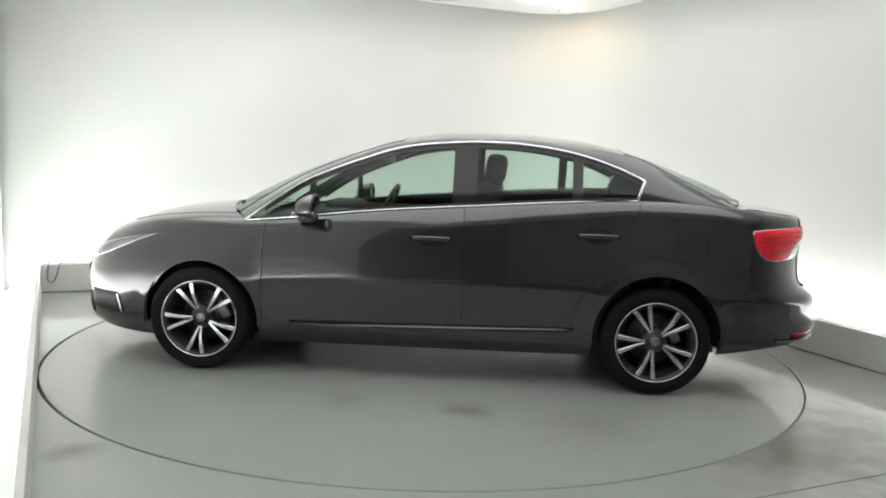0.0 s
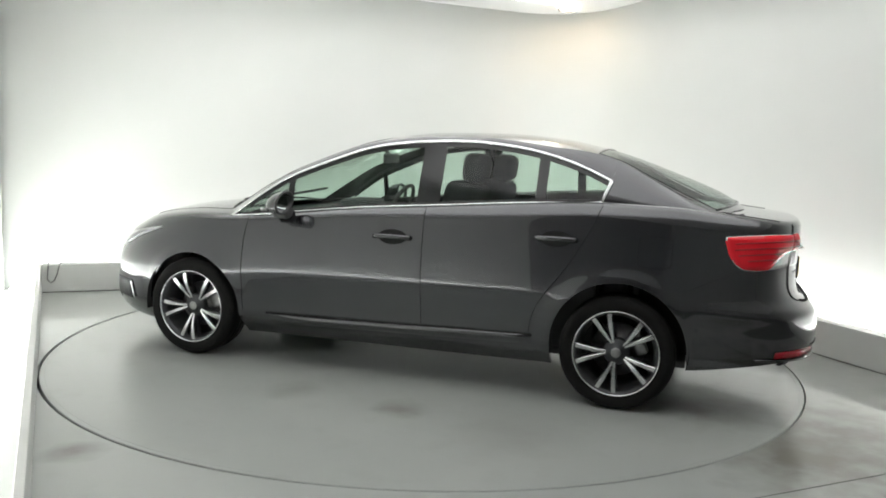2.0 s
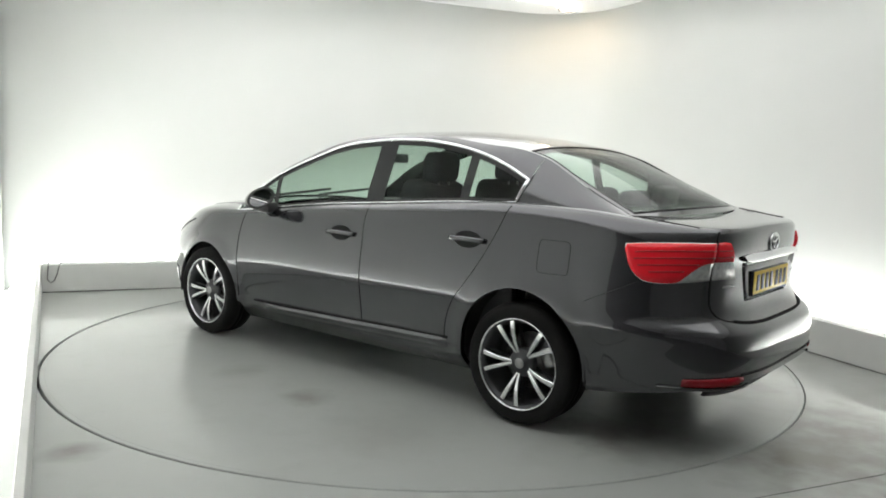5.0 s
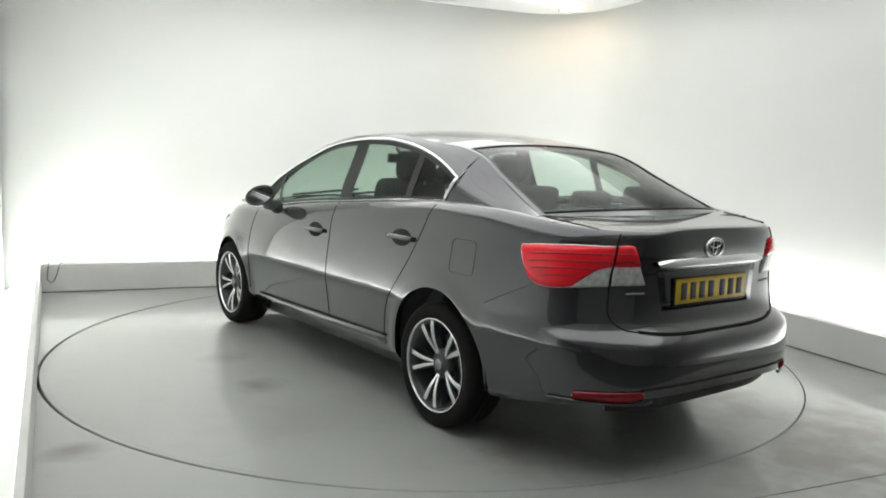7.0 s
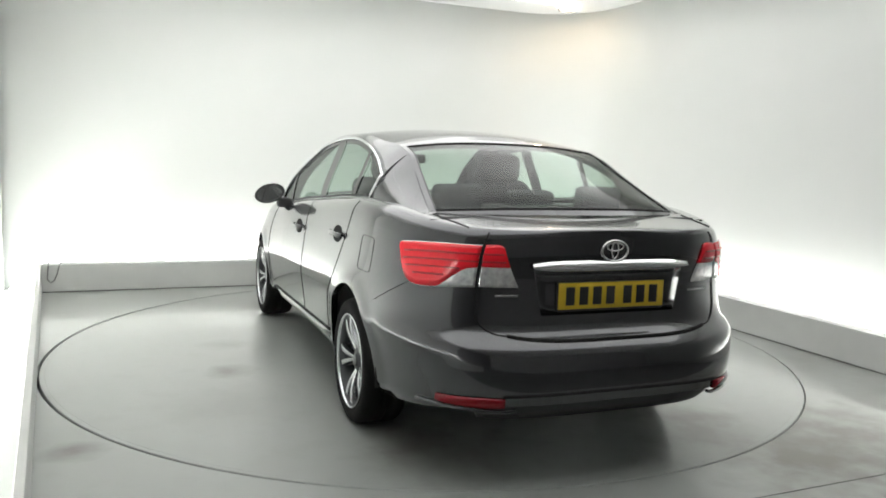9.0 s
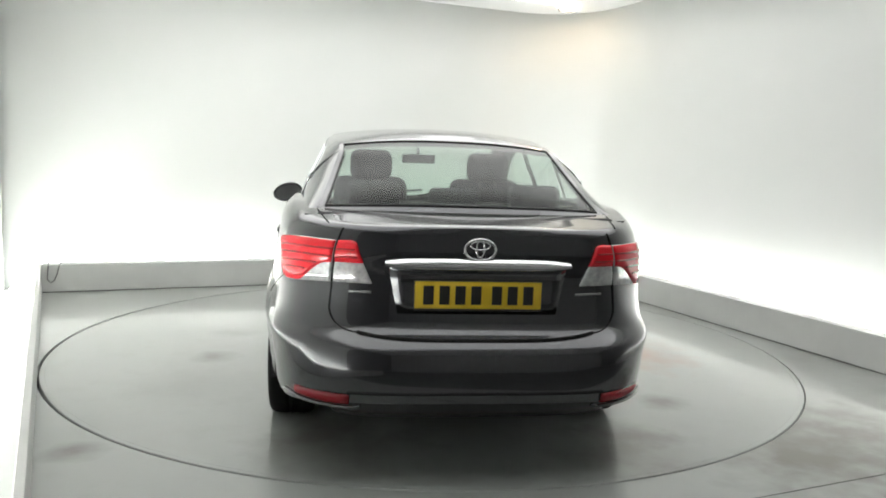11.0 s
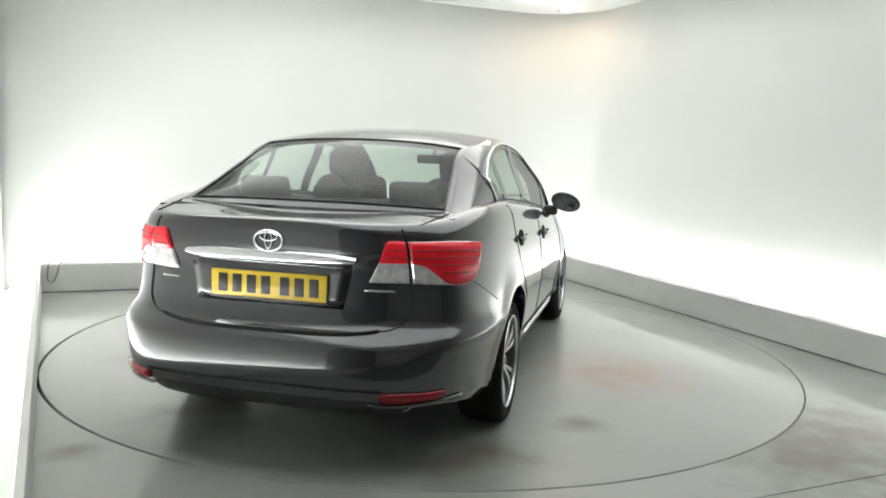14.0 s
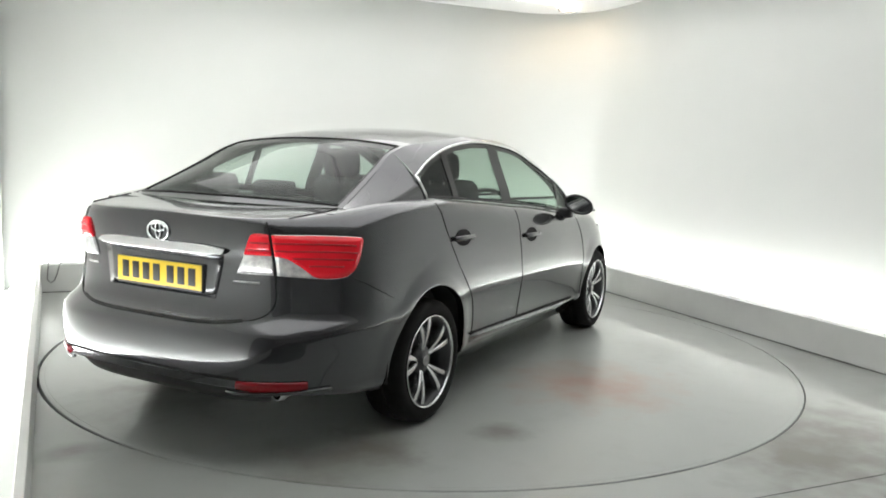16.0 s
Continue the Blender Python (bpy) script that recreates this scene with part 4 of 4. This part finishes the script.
def build_wheel(car):
    w = new("wheel")
    w.parent = car
    R = WHEEL_R
    prof = [(0.228, -0.095), (0.247, -0.108), (0.278, -0.112), (0.297, -0.103), (0.307, -0.086), (R, -0.06), (R, -0.02), (R - 0.006, -0.018), (R - 0.006, -0.012), (R, -0.01),
            (R, 0.01), (R - 0.006, 0.012), (R - 0.006, 0.018), (R, 0.02), (R, 0.06), (0.307, 0.086), (0.297, 0.103), (0.278, 0.112), (0.247, 0.108), (0.228, 0.095)]
    part("tyre", lathe_bm(prof, 64), M_TYRE, w, "black rubber tyre")
    part("rim", lathe_bm([(0.231, 0.098), (0.234, 0.106), (0.232, 0.110), (0.228, 0.110), (0.225, 0.106), (0.224, 0.098)], 64), M_ALLOY, w, "machined silver alloy rim")
    part("rim_barrel", lathe_bm([(0.231, 0.097), (0.220, 0.097), (0.211, 0.07), (0.194, 0.03), (0.196, -0.08), (0.0, -0.082)], 48), M_RIMDARK, w, "dark grey inner rim")
    part("brake_disc", lathe_bm([(0.0, 0.0), (0.07, 0.0), (0.075, -0.02), (0.145, -0.02), (0.145, -0.045), (0.0, -0.045)], 48), M_STEEL, w, "steel brake disc")
    cal = box_bm(-0.15, -0.085, -0.06, 0.012, -0.07, 0.07, 0.012)
    part("brake_caliper", cal, M_STEEL, w)
    hub = part("hub", lathe_bm([(0.0, 0.078), (0.028, 0.078), (0.031, 0.074), (0.034, 0.068), (0.062, 0.066), (0.074, 0.055), (0.078, 0.03)], 40), M_RIMDARK, w, "dark wheel hub")
    part("hub_cap", lathe_bm([(0.0, 0.083), (0.022, 0.082), (0.027, 0.079), (0.028, 0.074)], 32), M_STEEL, hub, "dull silver hub cap")
    for k in range(5):
        a = math.tau * k / 5 + math.tau / 10
        b = lathe_bm([(0.0, 0.063), (0.009, 0.063), (0.010, 0.05)], 10)
        b.transform(Matrix.Translation((0.052 * math.cos(a), 0, 0.052 * math.sin(a))))
        part("wheel_nut", b, M_STEEL, hub)
    for k in range(5):
        for d in (-1, 1):
            # each spoke: a tapered bar from the hub to the rim, in pairs that part outwards
            ang0, ang1 = math.tau * k / 5 + math.pi / 2 + d * 0.13, math.tau * k / 5 + math.pi / 2 + d * 0.215
            rows = []
            for t in span(0, 1, 9):
                r = 0.052 + (0.222 - 0.052) * t
                an = ang0 + (ang1 - ang0) * t
                if t < 0.5:
                    an -= d * 0.02 * (1 - 2 * t)
                h = 0.0070 + 0.0075 * t
                y = 0.066 + 0.022 * t + 0.014 * math.sin(math.pi * t * 0.9)
                c, s = math.cos(an), math.sin(an)
                ctr = Vector((r * c, 0, r * s))
                tang = Vector((-s, 0, c))
                rows.append([ctr + tang * (h + 0.004) + Vector((0, y - 0.03, 0)), ctr + tang * h + Vector((0, y - 0.003, 0)), ctr + tang * (h - 0.003) + Vector((0, y, 0)),
                             ctr - tang * (h - 0.003) + Vector((0, y, 0)), ctr - tang * h + Vector((0, y - 0.003, 0)), ctr - tang * (h + 0.004) + Vector((0, y - 0.03, 0))])
            part("spoke", grid_bm(rows), M_ALLOY, w, "machined silver spoke", False)
            dark = []
            for r in rows:
                dark.append([r[0] + Vector((0, -0.002, 0)), r[0] + Vector((0, -0.035, 0)), r[-1] + Vector((0, -0.035, 0)), r[-1] + Vector((0, -0.002, 0))])
            part("spoke_flank", grid_bm(dark), M_RIMDARK, w, "dark painted spoke flank", False)
    # left front first, then copies
    w.matrix_basis = Matrix.Translation((1.345 + OX, 0.778 + OY, R)) @ Matrix.Rotation(radians(27), 4, "Y")
    for x, sg in ((-1.345, 1), (1.345, -1), (-1.345, -1)):
        m = Matrix.Translation((x + OX, sg * 0.778 + OY, R))
        if sg < 0:
            m = m @ Matrix.Rotation(math.pi, 4, "Z")
        copy_thing(w, m @ Matrix.Rotation(radians(24 if sg > 0 else 12), 4, "Y"))


def build_interior(car):
    def cushion(name, x0, x1, y0, y1, z0, z1, lean=0.0, bevel=0.05, parent=car, label="dark fabric", mat=None):
        bm = box_bm(x0, x1, y0, y1, z0, z1, bevel, 4)
        if lean:
            bm.transform(Matrix.Translation((x0, 0, z0)) @ Matrix.Rotation(radians(-lean), 4, "Y") @ Matrix.Translation((-x0, 0, -z0)))
        return part(name, bm, mat or M_FABRIC, parent, label)
    part("cabin_floor", box_bm(-1.7, 1.1, -0.74, 0.74, 0.24, 0.28), M_TRIM, car, "dark cabin carpet")
    for sg in (1, -1):
        part("door_card", box_bm(-1.2, 0.95, min(sg * .70, sg * .735), max(sg * .70, sg * .735), 0.28, 0.945, 0.01), M_TRIM, car, "dark door lining")
        y = sg * 0.37
        seat = cushion("front_seat", -0.20, 0.36, y - 0.25, y + 0.25, 0.42, 0.60, 0, 0.06, label="dark fabric front seat")
        cushion("seat_back", -0.31, -0.12, y - 0.23, y + 0.23, 0.55, 1.17, 12, 0.065, seat, "dark fabric backrest")
        head = cushion("headrest", -0.44, -0.31, y - 0.13, y + 0.13, 1.16, 1.345, 6, 0.055, seat, "dark fabric headrest")
        for d in (-0.05, 0.05):
            part("headrest_post", rod_bm([(-0.395, y + d, 1.05), (-0.41, y + d, 1.19)], 0.006, 8), M_STEEL, head)
    bench = cushion("rear_seat", -1.25, -0.72, -0.66, 0.66, 0.40, 0.60, 0, 0.06, label="dark fabric rear bench")
    cushion("seat_back", -1.32, -1.18, -0.66, 0.66, 0.52, 1.06, 20, 0.05, bench, "dark fabric rear backrest")
    for y in (-0.40, 0.0, 0.40):
        cushion("headrest", -1.52, -1.44, y - 0.13, y + 0.13, 1.07, 1.165 if y == 0 else 1.19, 14, 0.03, bench, "dark fabric headrest")
    part("parcel_shelf", box_bm(-1.95, -1.42, -0.66, 0.66, 1.055, 1.075, 0.008), M_TRIM, car, "dark parcel shelf")
    part("shelf_front", box_bm(-1.44, -1.40, -0.70, 0.70, 0.5, 1.06, 0.008), M_TRIM, car)
    dash = part("dashboard", box_bm(0.62, 1.18, -0.72, 0.72, 0.62, 0.93, 0.06, 3), M_TRIM, car, "dark plastic dashboard")
    cow = box_bm(0.60, 0.85, -0.55, -0.2, 0.9, 0.985, 0.04, 3)
    part("instrument_cowl", cow, M_TRIM, dash)
    ring = [(Matrix.Translation((0.42, -0.37, 0.93)) @ Matrix.Rotation(radians(-25), 4, "Y") @ Vector((0, 0.185 * math.cos(a), 0.185 * math.sin(a)))) for a in span(0, math.tau * 47 / 48, 48)]
    wheel = part("steering_wheel", rod_bm(ring, 0.015, 10, closed=True), M_BLACK, car, "black steering wheel")
    for a in (0, math.pi, -math.pi / 2):
        e = Matrix.Translation((0.42, -0.37, 0.93)) @ Matrix.Rotation(radians(-25), 4, "Y")
        part("wheel_spoke", rod_bm([e @ Vector((0.03, 0, 0)), e @ Vector((0, 0.18 * math.cos(a), 0.18 * math.sin(a)))], 0.016, 8), M_BLACK, wheel)
    mirror = part("interior_mirror", box_bm(0.33, 0.36, -0.12, 0.12, 1.265, 1.33, 0.014, 3), M_BLACK, car, "black rear-view mirror")
    part("mirror_stalk", rod_bm([(0.355, 0, 1.32), (0.42, 0, 1.372)], 0.012, 8), M_BLACK, mirror)


def build_car():
    car = new("car")
    tagged(car, "dark grey metallic four-door saloon standing on the turntable", "car")
    panels = build_body(car)
    build_cabin(car)
    build_sides(car, panels)
    build_tail(car, panels)
    build_front(car, panels)
    build_interior(car)
    for ob in car.children:
        ob.location = (OX, OY, 0)
    build_wheel(car)
    return car


the_car = build_car()


def motions():
    turns = [(0.0, 174.33), (1.0, 167.4), (2.0, 160.42), (3.0, 153.41), (4.0, 146.38), (5.0, 139.35), (6.5, 128.81), (7.5, 121.78), (8.5, 114.70), (9.0, 111.13),
             (10.0, 103.98), (11.5, 93.10), (12.5, 85.91), (13.5, 78.74), (14.5, 71.60), (15.5, 64.46), (16.0, 60.87)]
    walk(the_car, [(t, pose(0, 0, 0, 0, 0, a)) for t, a in turns])
    walk(disc, [(t, pose(0, 0, 0, 0, 0, a)) for t, a in turns])


motions()
